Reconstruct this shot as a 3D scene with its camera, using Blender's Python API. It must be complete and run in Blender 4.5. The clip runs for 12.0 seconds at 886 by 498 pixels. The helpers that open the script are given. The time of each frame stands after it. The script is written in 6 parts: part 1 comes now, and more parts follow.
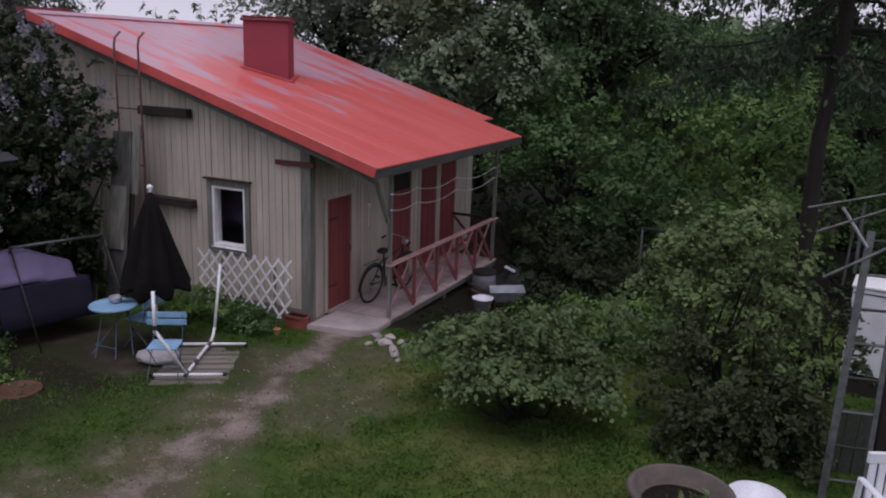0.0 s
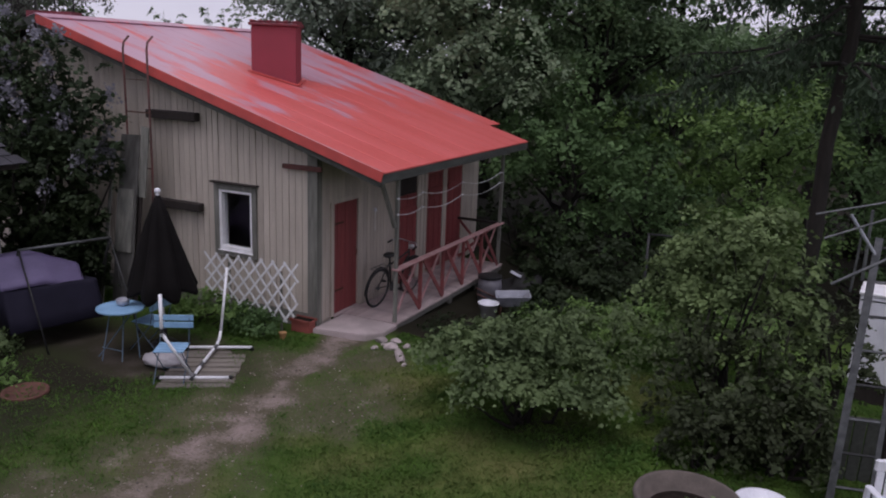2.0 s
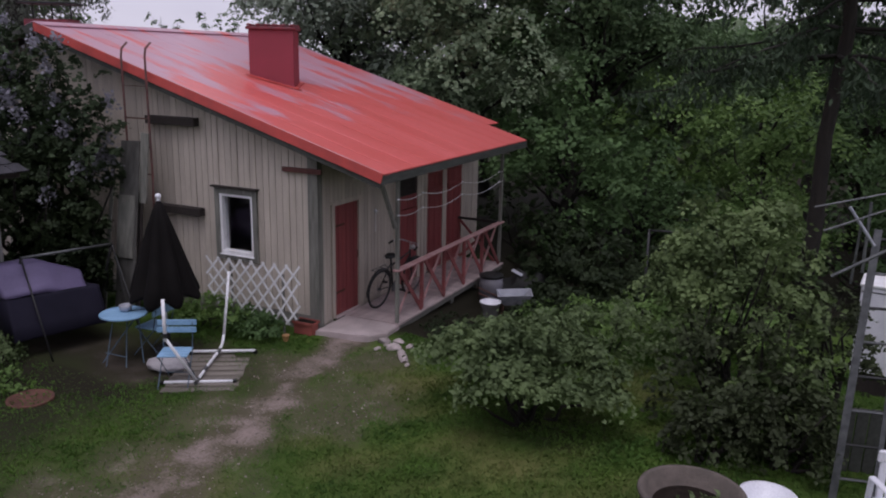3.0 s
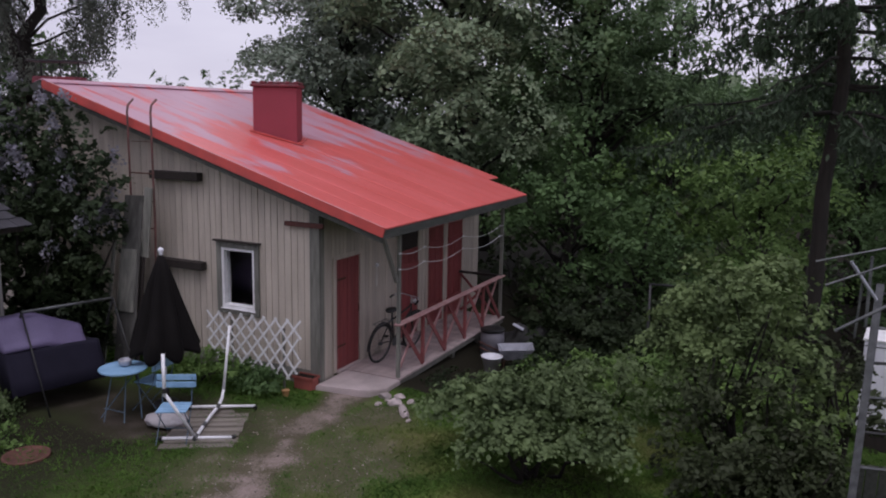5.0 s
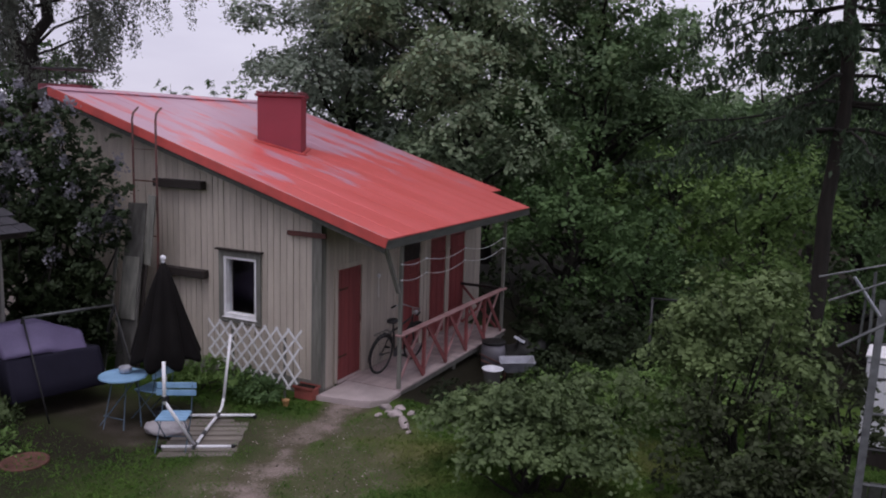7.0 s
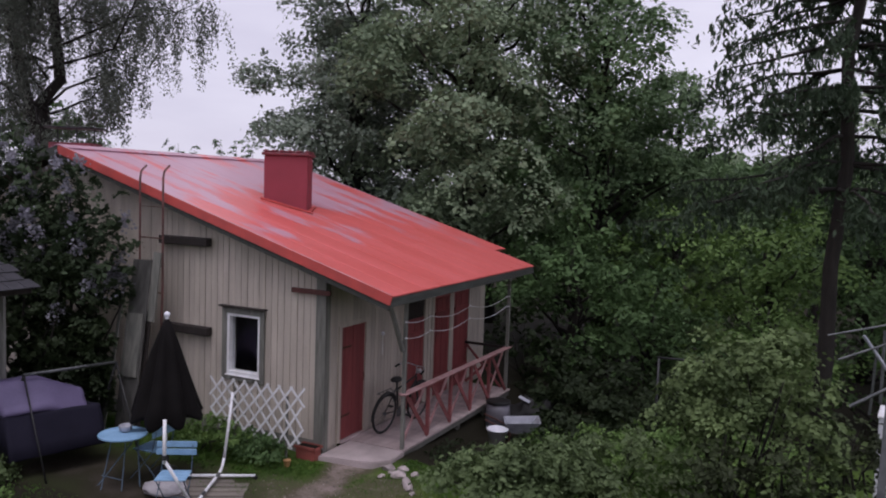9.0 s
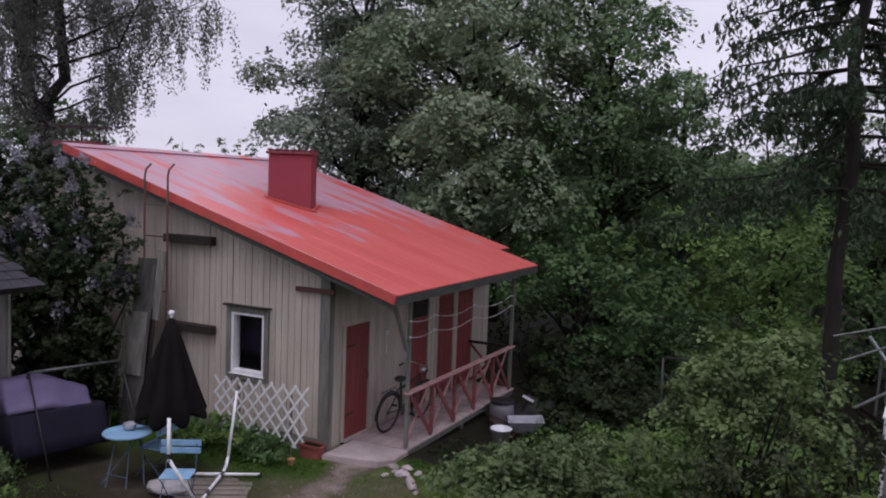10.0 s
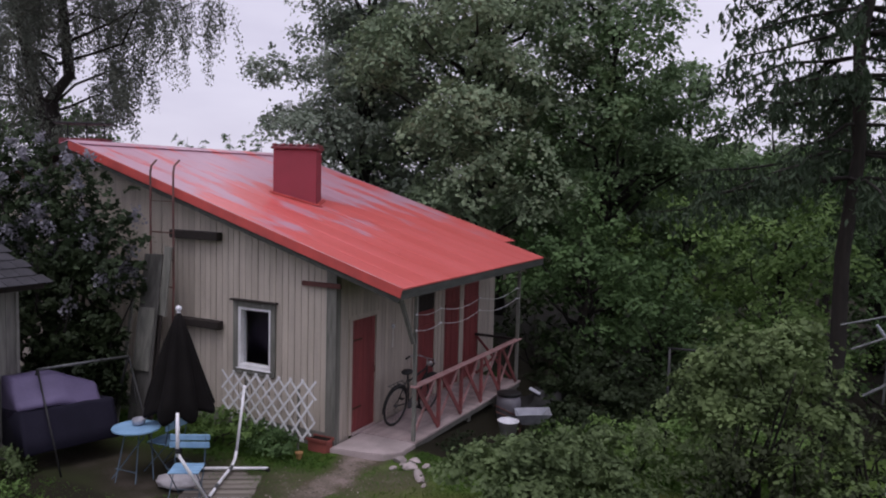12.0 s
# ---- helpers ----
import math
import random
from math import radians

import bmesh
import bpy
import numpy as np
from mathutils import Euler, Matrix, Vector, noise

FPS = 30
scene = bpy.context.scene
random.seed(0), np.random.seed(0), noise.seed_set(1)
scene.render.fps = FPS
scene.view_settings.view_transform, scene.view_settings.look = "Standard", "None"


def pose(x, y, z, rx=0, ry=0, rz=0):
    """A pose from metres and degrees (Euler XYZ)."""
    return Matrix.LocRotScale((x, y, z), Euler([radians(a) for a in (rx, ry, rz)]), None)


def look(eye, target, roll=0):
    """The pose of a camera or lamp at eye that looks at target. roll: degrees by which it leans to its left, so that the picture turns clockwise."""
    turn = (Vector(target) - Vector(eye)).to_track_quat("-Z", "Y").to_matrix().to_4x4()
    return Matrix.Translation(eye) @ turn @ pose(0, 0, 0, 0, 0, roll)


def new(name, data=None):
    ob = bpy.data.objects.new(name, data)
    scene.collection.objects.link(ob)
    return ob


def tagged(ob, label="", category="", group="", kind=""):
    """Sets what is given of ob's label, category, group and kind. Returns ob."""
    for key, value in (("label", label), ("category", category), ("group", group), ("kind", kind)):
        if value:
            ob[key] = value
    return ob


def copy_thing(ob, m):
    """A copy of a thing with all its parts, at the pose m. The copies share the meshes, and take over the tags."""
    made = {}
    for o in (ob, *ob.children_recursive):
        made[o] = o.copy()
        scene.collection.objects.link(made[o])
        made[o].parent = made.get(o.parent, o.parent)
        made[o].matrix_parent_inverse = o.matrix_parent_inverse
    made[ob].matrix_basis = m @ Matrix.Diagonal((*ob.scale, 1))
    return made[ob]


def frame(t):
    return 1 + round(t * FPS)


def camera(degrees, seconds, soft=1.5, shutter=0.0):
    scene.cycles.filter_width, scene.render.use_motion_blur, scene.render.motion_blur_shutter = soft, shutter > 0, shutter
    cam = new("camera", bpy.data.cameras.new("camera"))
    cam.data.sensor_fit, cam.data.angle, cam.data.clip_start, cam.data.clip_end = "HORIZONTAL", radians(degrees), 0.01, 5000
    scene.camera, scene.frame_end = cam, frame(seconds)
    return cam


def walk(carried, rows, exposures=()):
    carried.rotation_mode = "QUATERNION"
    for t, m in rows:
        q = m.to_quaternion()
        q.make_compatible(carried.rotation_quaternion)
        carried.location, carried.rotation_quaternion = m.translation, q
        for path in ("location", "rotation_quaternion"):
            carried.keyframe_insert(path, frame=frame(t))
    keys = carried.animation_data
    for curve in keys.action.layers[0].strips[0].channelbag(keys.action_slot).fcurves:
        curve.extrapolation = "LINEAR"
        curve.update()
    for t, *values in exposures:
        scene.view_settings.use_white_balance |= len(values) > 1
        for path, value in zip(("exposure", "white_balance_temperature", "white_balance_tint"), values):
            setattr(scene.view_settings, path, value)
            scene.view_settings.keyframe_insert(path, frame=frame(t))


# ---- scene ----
cam = camera(58.97, 12.0, soft=2.0)
ROWS = [
    # seconds, x, y, z, turn to the left, look up, lean to the left
    (0, 7.061, -10.086, 4.388, 25.11, -13.97, 2.04),
    (0.5, 7.059, -10.083, 4.395, 25.40, -13.81, 2.07),
    (1, 7.058, -10.089, 4.391, 25.47, -13.86, 1.84),
    (1.5, 7.057, -10.098, 4.393, 25.48, -13.71, 1.97),
    (2, 7.043, -10.105, 4.391, 25.48, -13.65, 2.27),
    (2.5, 7.045, -10.100, 4.413, 25.52, -14.03, 1.74),
    (3, 7.063, -10.129, 4.396, 25.58, -13.65, 1.16),
    (3.5, 7.064, -10.145, 4.409, 25.53, -10.56, 1.23),
    (3.8, 7.038, -10.156, 4.405, 25.56, -9.72, 1.17),
    (5.5, 7.038, -10.156, 4.405, 25.62, -9.74, 1.17),
    (6, 7.033, -10.154, 4.411, 25.48, -9.79, 1.39),
    (6.5, 7.019, -10.155, 4.392, 25.54, -9.77, 1.65),
    (7, 7.020, -10.167, 4.379, 25.71, -8.79, 1.87),
    (7.5, 7.004, -10.173, 4.365, 25.89, -4.64, 1.85),
    (7.8, 6.989, -10.176, 4.351, 25.95, -4.45, 1.90),
    (9.5, 6.989, -10.176, 4.351, 26.14, -4.50, 2.12),
    (10, 6.972, -10.175, 4.360, 26.30, -4.58, 2.16),
    (10.5, 6.977, -10.176, 4.349, 26.37, -4.61, 2.12),
    (11, 6.973, -10.182, 4.341, 26.49, -4.69, 1.91),
    (11.5, 6.970, -10.179, 4.342, 26.59, -4.86, 1.69),
    (12, 6.976, -10.181, 4.348, 26.69, -5.04, 1.55),
]


def aim(x, y, z, turn, up, lean):
    a, b = radians(turn), radians(up)
    way = Vector((-math.sin(a) * math.cos(b), math.cos(a) * math.cos(b), math.sin(b)))
    return look((x, y, z), Vector((x, y, z)) + way, lean)


walk(cam, [(t, aim(*row)) for t, *row in ROWS], [(0, -0.1), (3.2, -0.08), (3.8, 0.0), (7.0, 0.0), (7.8, 0.05), (12.0, 0.05)])

# ---- sky and sun: a dull evening under cloud ----
world = bpy.data.worlds.new("overcast_evening")
scene.world = world
world.use_nodes = True
wn, wl = world.node_tree.nodes, world.node_tree.links
wn.clear()
w_out = wn.new("ShaderNodeOutputWorld")
w_bg = wn.new("ShaderNodeBackground")
w_sky = wn.new("ShaderNodeTexSky")
w_sky.sky_type, w_sky.sun_disc = "NISHITA", False
w_sky.sun_elevation, w_sky.sun_rotation = radians(69), radians(167)
w_scale = wn.new("ShaderNodeMix")
w_scale.data_type, w_scale.blend_type = "RGBA", "MULTIPLY"
w_scale.inputs[0].default_value = 1.0
w_scale.inputs[7].default_value = (0.09, 0.09, 0.09, 1)
w_cloud = wn.new("ShaderNodeTexNoise")
w_cloud.inputs["Scale"].default_value, w_cloud.inputs["Detail"].default_value = 2.2, 5
w_coord = wn.new("ShaderNodeTexCoord")
w_map = wn.new("ShaderNodeMapping")
w_map.inputs["Scale"].default_value = (1, 1, 4)
w_ramp = wn.new("ShaderNodeValToRGB")
w_ramp.color_ramp.elements[0].position, w_ramp.color_ramp.elements[0].color = 0.3, (0.61, 0.575, 0.735, 1)
w_ramp.color_ramp.elements[1].position, w_ramp.color_ramp.elements[1].color = 0.7, (0.82, 0.785, 0.94, 1)
w_mix = wn.new("ShaderNodeMix")
w_mix.data_type = "RGBA"
w_mix.inputs[0].default_value = 0.92
wl.new(w_coord.outputs["Generated"], w_map.inputs[0])
wl.new(w_map.outputs[0], w_cloud.inputs["Vector"])
wl.new(w_cloud.outputs["Fac"], w_ramp.inputs[0])
wl.new(w_sky.outputs[0], w_scale.inputs[6])
wl.new(w_scale.outputs[2], w_mix.inputs[6])
wl.new(w_ramp.outputs[0], w_mix.inputs[7])
wl.new(w_mix.outputs[2], w_bg.inputs[0])
w_bg.inputs[1].default_value = 1.04
wl.new(w_bg.outputs[0], w_out.inputs[0])

sun = new("sun", bpy.data.lights.new("sun", "SUN"))
sun.data.energy, sun.data.angle, sun.data.color = 1.05, radians(35), (0.98, 0.93, 1.0)
sun.matrix_basis = look((2, -9, 24), (0, 0, 0))


# ---- materials ----
def material(name, base, second=None, rough=0.7, metal=0.0, grain=8.0, stretch=(1, 1, 1), bump=0.2, wear=0.5, by="", vary=0.25,
             fine=60.0, spec=0.5, extra=None):
    """Two colours mixed by coarse stains and fine grain; by: 'object' or 'island' varies the brightness piece by piece."""
    m = bpy.data.materials.new(name)
    m.use_nodes = True
    n, l = m.node_tree.nodes, m.node_tree.links
    p = n["Principled BSDF"]
    p.inputs["Roughness"].default_value, p.inputs["Metallic"].default_value = rough, metal
    p.inputs["Specular IOR Level"].default_value = spec
    second = second or tuple(c * 0.6 for c in base)
    tc, mp = n.new("ShaderNodeTexCoord"), n.new("ShaderNodeMapping")
    mp.inputs["Scale"].default_value = stretch
    l.new(tc.outputs["Object"], mp.inputs[0])
    a, b = n.new("ShaderNodeTexNoise"), n.new("ShaderNodeTexNoise")
    a.inputs["Scale"].default_value, a.inputs["Detail"].default_value = grain, 6
    b.inputs["Scale"].default_value, b.inputs["Detail"].default_value = fine, 4
    l.new(mp.outputs[0], a.inputs["Vector"])
    l.new(mp.outputs[0], b.inputs["Vector"])
    r = n.new("ShaderNodeValToRGB")
    r.color_ramp.elements[0].position, r.color_ramp.elements[1].position = 0.35, 0.35 + 0.4 / max(wear, 0.1) * 0.5
    r.color_ramp.elements[0].color, r.color_ramp.elements[1].color = (*second, 1), (*base, 1)
    l.new(a.outputs["Fac"], r.inputs[0])
    h = n.new("ShaderNodeHueSaturation")
    l.new(r.outputs[0], h.inputs["Color"])
    v = n.new("ShaderNodeMapRange")
    v.inputs[3].default_value, v.inputs[4].default_value = 1 - 0.25, 1 + 0.25
    l.new(b.outputs["Fac"], v.inputs[0])
    val = v.outputs[0]
    if by:
        src = n.new("ShaderNodeObjectInfo").outputs["Random"] if by == "object" else n.new("ShaderNodeNewGeometry").outputs["Random Per Island"]
        q = n.new("ShaderNodeMapRange")
        q.inputs[3].default_value, q.inputs[4].default_value = 1 - vary, 1 + vary
        l.new(src, q.inputs[0])
        mu = n.new("ShaderNodeMath")
        mu.operation = "MULTIPLY"
        l.new(val, mu.inputs[0])
        l.new(q.outputs[0], mu.inputs[1])
        val = mu.outputs[0]
    l.new(val, h.inputs["Value"])
    l.new(h.outputs[0], p.inputs["Base Color"])
    if bump:
        bp = n.new("ShaderNodeBump")
        bp.inputs["Strength"].default_value, bp.inputs["Distance"].default_value = bump, 0.01
        l.new(b.outputs["Fac"], bp.inputs["Height"])
        l.new(bp.outputs[0], p.inputs["Normal"])
    return m


def leaf_material(name, base, second, third=None, vary=0.3, patch=1.3):
    """Leaves: each one of its own shade, a little light shining through."""
    m = bpy.data.materials.new(name)
    m.use_nodes = True
    n, l = m.node_tree.nodes, m.node_tree.links
    p = n["Principled BSDF"]
    p.inputs["Roughness"].default_value = 0.6
    p.inputs["Specular IOR Level"].default_value = 0.22
    g = n.new("ShaderNodeNewGeometry")
    r = n.new("ShaderNodeValToRGB")
    r.color_ramp.elements[0].color, r.color_ramp.elements[1].color = (*second, 1), (*base, 1)
    if third:
        e = r.color_ramp.elements.new(0.86)
        e.color = (*base, 1)
        r.color_ramp.elements[2].color = (*third, 1)
    tc, nz = n.new("ShaderNodeTexCoord"), n.new("ShaderNodeTexNoise")
    nz.inputs["Scale"].default_value, nz.inputs["Detail"].default_value = patch, 3
    l.new(tc.outputs["Object"], nz.inputs["Vector"])
    wide = n.new("ShaderNodeMapRange")
    wide.inputs[1].default_value, wide.inputs[2].default_value = 0.34, 0.66
    l.new(nz.outputs["Fac"], wide.inputs[0])
    mx = n.new("ShaderNodeMath")
    mx.operation = "MULTIPLY_ADD"
    mx.inputs[1].default_value = vary
    l.new(g.outputs["Random Per Island"], mx.inputs[0])
    ms = n.new("ShaderNodeMath")
    ms.operation = "MULTIPLY"
    ms.inputs[1].default_value = 1.0 - vary
    l.new(wide.outputs[0], ms.inputs[0])
    l.new(ms.outputs[0], mx.inputs[2])
    l.new(mx.outputs[0], r.inputs[0])
    l.new(r.outputs[0], p.inputs["Base Color"])
    t = n.new("ShaderNodeBsdfTranslucent")
    l.new(r.outputs[0], t.inputs["Color"])
    mix = n.new("ShaderNodeMixShader")
    mix.inputs[0].default_value = 0.25
    l.new(p.outputs[0], mix.inputs[1])
    l.new(t.outputs[0], mix.inputs[2])
    l.new(mix.outputs[0], n["Material Output"].inputs[0])
    return m


BOARD = material("beige_board_paint", (0.60, 0.53, 0.455), (0.46, 0.405, 0.345), 0.75, grain=2.0, stretch=(3, 3, 0.5), bump=0.35, by="object", vary=0.07)
GREYWOOD = material("weathered_grey_wood", (0.264, 0.258, 0.228), (0.144, 0.144, 0.126), 0.85, grain=3.0, stretch=(6, 6, 0.8), bump=0.5, by="object", vary=0.15)
DARKWOOD = material("dark_tarred_wood", (0.036, 0.027, 0.024), (0.02, 0.015, 0.013), 0.85, grain=3.0, stretch=(6, 6, 0.8), bump=0.5)
REDBROWN = material("faded_red_brown_wood", (0.15, 0.05, 0.042), (0.09, 0.035, 0.03), 0.8, grain=3.0, stretch=(4, 4, 1), bump=0.4)
REDDOOR = material("dull_red_door_paint", (0.29, 0.062, 0.062), (0.22, 0.05, 0.052), 0.6, grain=2.5, stretch=(4, 4, 0.7), bump=0.3, by="object", vary=0.08)
REDRAIL = material("worn_red_rail_paint", (0.34, 0.09, 0.09), (0.22, 0.07, 0.07), 0.7, grain=5, bump=0.4, by="object", vary=0.2)
PALERAIL = material("bleached_pink_rail_wood", (0.54, 0.35, 0.34), (0.42, 0.22, 0.215), 0.75, grain=4, bump=0.4, by="object", vary=0.12)
DECKWOOD = material("bleached_deck_boards", (0.58, 0.47, 0.46), (0.42, 0.34, 0.33), 0.75, grain=2.5, stretch=(4, 0.7, 4), bump=0.4, by="object", vary=0.14)
DUCKBOARD = material("earthy_grey_duckboard", (0.25, 0.22, 0.19), (0.13, 0.115, 0.095), 0.9, grain=3, stretch=(0.7, 5, 5), bump=0.5, by="object", vary=0.2)
OLDBOARD = material("old_smoky_board", (0.15, 0.145, 0.135), (0.075, 0.072, 0.066), 0.9, grain=2.2, stretch=(5, 5, 1.2), bump=0.5)
CONCRETE = material("pale_worn_concrete", (0.54, 0.45, 0.45), (0.38, 0.32, 0.31), 0.85, grain=2.2, bump=0.4)
PLINTH = material("grey_stone_plinth", (0.25, 0.24, 0.22), (0.14, 0.135, 0.12), 0.9, grain=4, bump=0.6)
CHIMNEY = material("red_painted_render", (0.32, 0.045, 0.07), (0.27, 0.04, 0.06), 0.65, grain=2.5, bump=0.3, wear=0.4)
CHIMCAP = material("dark_red_sheet", (0.25, 0.04, 0.055), (0.13, 0.03, 0.04), 0.5, grain=6, bump=0.2)
WHITE = material("white_paint", (0.86, 0.86, 0.88), (0.76, 0.75, 0.76), 0.45, grain=5, bump=0.1, wear=0.8)
WHITETUBE = material("white_enamelled_tube", (0.86, 0.86, 0.9), (0.76, 0.76, 0.78), 0.35, grain=8, bump=0.05, wear=0.9)
PLASTIC = material("white_plastic", (0.80, 0.80, 0.86), (0.72, 0.72, 0.78), 0.35, grain=4, bump=0.03, wear=0.9)
BLUE = material("pale_blue_furniture_paint", (0.27, 0.46, 0.66), (0.2, 0.36, 0.54), 0.5, grain=6, bump=0.15, wear=0.6)
STEEL = material("galvanised_steel", (0.18, 0.185, 0.19), (0.10, 0.105, 0.11), 0.5, 0.6, grain=12, bump=0.1)
RUST = material("rusty_iron", (0.16, 0.07, 0.05), (0.09, 0.04, 0.03), 0.8, 0.2, grain=14, bump=0.4)
BLACK = material("black_paint", (0.02, 0.02, 0.022), (0.012, 0.012, 0.012), 0.45, grain=10, bump=0.1)
RUBBER = material("black_rubber", (0.02, 0.02, 0.02), (0.012, 0.012, 0.012), 0.75, grain=20, bump=0.2)
CHROME = material("dull_chrome", (0.6, 0.6, 0.62), (0.42, 0.42, 0.44), 0.3, 0.9, grain=20, bump=0.05)
DARKGREY = material("dark_greenish_grey_wood", (0.085, 0.09, 0.08), (0.05, 0.052, 0.046), 0.85, grain=3.0, stretch=(6, 0.8, 6), bump=0.4)
GREYPLASTIC = material("dull_grey_plastic", (0.189, 0.182, 0.210), (0.140, 0.133, 0.154), 0.5, grain=4, bump=0.05)
DULLBLUE = material("dull_blue_leg_paint", (0.078, 0.126, 0.174), (0.054, 0.084, 0.120), 0.6, grain=8, bump=0.1)
HOOKRED = material("red_painted_pipe", (0.22, 0.085, 0.075), (0.10, 0.05, 0.045), 0.6, grain=9, bump=0.2)
CANVAS = material("black_parasol_cloth", (0.010, 0.0085, 0.0085), (0.006, 0.005, 0.005), 0.85, grain=4, bump=0.3, spec=0.15)
LILACCLOTH = material("faded_lilac_tarpaulin", (0.165, 0.132, 0.25), (0.115, 0.092, 0.178), 0.6, grain=1.6, bump=0.25, wear=0.4)
NAVYCLOTH = material("dark_violet_tarpaulin", (0.017, 0.015, 0.031), (0.010, 0.009, 0.02), 0.8, grain=1.8, bump=0.25, spec=0.25)
TERRA = material("terracotta", (0.36, 0.085, 0.07), (0.25, 0.07, 0.055), 0.75, grain=6, bump=0.3)
CLAYTUB = material("brownish_grey_cast_tub", (0.150, 0.120, 0.105), (0.090, 0.075, 0.065), 0.85, grain=6, bump=0.5)
SOIL = material("dark_soil", (0.03, 0.023, 0.019), (0.014, 0.011, 0.009), 0.95, grain=14, bump=1.0, spec=0.05)
ZINC = material("pale_zinc", (0.48, 0.48, 0.54), (0.3, 0.31, 0.35), 0.4, 0.3, grain=5, bump=0.1)
STONE = material("pale_pink_stone", (0.552, 0.464, 0.464), (0.332, 0.287, 0.276), 0.85, grain=6, bump=0.6, by="object", vary=0.25)
BARK = material("dark_bark", (0.033, 0.027, 0.023), (0.016, 0.013, 0.011), 0.95, grain=5, stretch=(3, 3, 0.5), bump=1.0)
TILEROOF = material("dark_shingle", (0.045, 0.043, 0.052), (0.026, 0.025, 0.03), 0.85, grain=5, bump=0.5, by="object", vary=0.15)
PALEWALL = material("pale_weathered_boarding", (0.27, 0.262, 0.24), (0.15, 0.146, 0.135), 0.85, grain=3, stretch=(5, 5, 0.6), bump=0.4, by="object", vary=0.14)
INSIDE = material("dim_interior_paint", (0.22, 0.2, 0.18), (0.16, 0.15, 0.14), 0.9, grain=2, bump=0.1)

L_MAPLE = leaf_material("maple_leaves", (0.190, 0.285, 0.135), (0.070, 0.115, 0.055), vary=0.28)
L_GREY = leaf_material("greyish_willow_leaves", (0.303, 0.356, 0.279), (0.119, 0.155, 0.107), vary=0.28)
L_MID = leaf_material("dull_grey_green_leaves", (0.337, 0.419, 0.261), (0.128, 0.179, 0.105), vary=0.28)
L_DARK = leaf_material("dark_wood_leaves", (0.126, 0.210, 0.079), (0.043, 0.082, 0.029), vary=0.28)
L_BRIGHT = leaf_material("fresh_green_leaves", (0.218, 0.337, 0.103), (0.069, 0.130, 0.034), vary=0.28)
L_SHRUB = leaf_material("shrub_leaves", (0.200, 0.272, 0.119), (0.047, 0.072, 0.028))
# leaf colour darkened to stand in for deep shade under and behind foliage
L_SHADE_THICK = leaf_material("shade_dark_thicket_leaves", (0.045, 0.065, 0.028), (0.014, 0.024, 0.009))
L_BUSH = leaf_material("tall_bush_leaves", (0.204, 0.278, 0.111), (0.036, 0.060, 0.020))
# shaded version of the tall bush's leaves, the shade put into the colour
L_BUSH_SHADE = leaf_material("shade_coloured_bush_leaves", (0.075, 0.100, 0.045), (0.030, 0.036, 0.018))
L_LILAC = leaf_material("lilac_leaves", (0.062, 0.09, 0.044), (0.018, 0.03, 0.014))
L_FLOWER = leaf_material("lilac_blossom", (0.37, 0.36, 0.41), (0.22, 0.215, 0.255))
L_BIRCH = leaf_material("birch_leaves", (0.169, 0.189, 0.150), (0.078, 0.088, 0.072))
L_SPRUCE = leaf_material("spruce_needles", (0.07, 0.105, 0.06), (0.028, 0.045, 0.026))
L_GRASS = leaf_material("grass_blades", (0.109, 0.201, 0.035), (0.041, 0.093, 0.017), vary=0.4, patch=1.6)


def dry_patches(m, tint):
    """Mixes a dry straw tint into a material after the mesh's own 'dry' attribute."""
    n, l = m.node_tree.nodes, m.node_tree.links
    p = n["Principled BSDF"]
    src = p.inputs["Base Color"].links[0].from_socket
    a, mx = n.new("ShaderNodeAttribute"), n.new("ShaderNodeMix")
    a.attribute_name = "dry"
    mx.data_type = "RGBA"
    mx.inputs[7].default_value = (*tint, 1)
    l.new(a.outputs["Fac"], mx.inputs[0])
    l.new(src, mx.inputs[6])
    l.new(mx.outputs[2], p.inputs["Base Color"])


dry_patches(L_GRASS, (0.215, 0.225, 0.075))


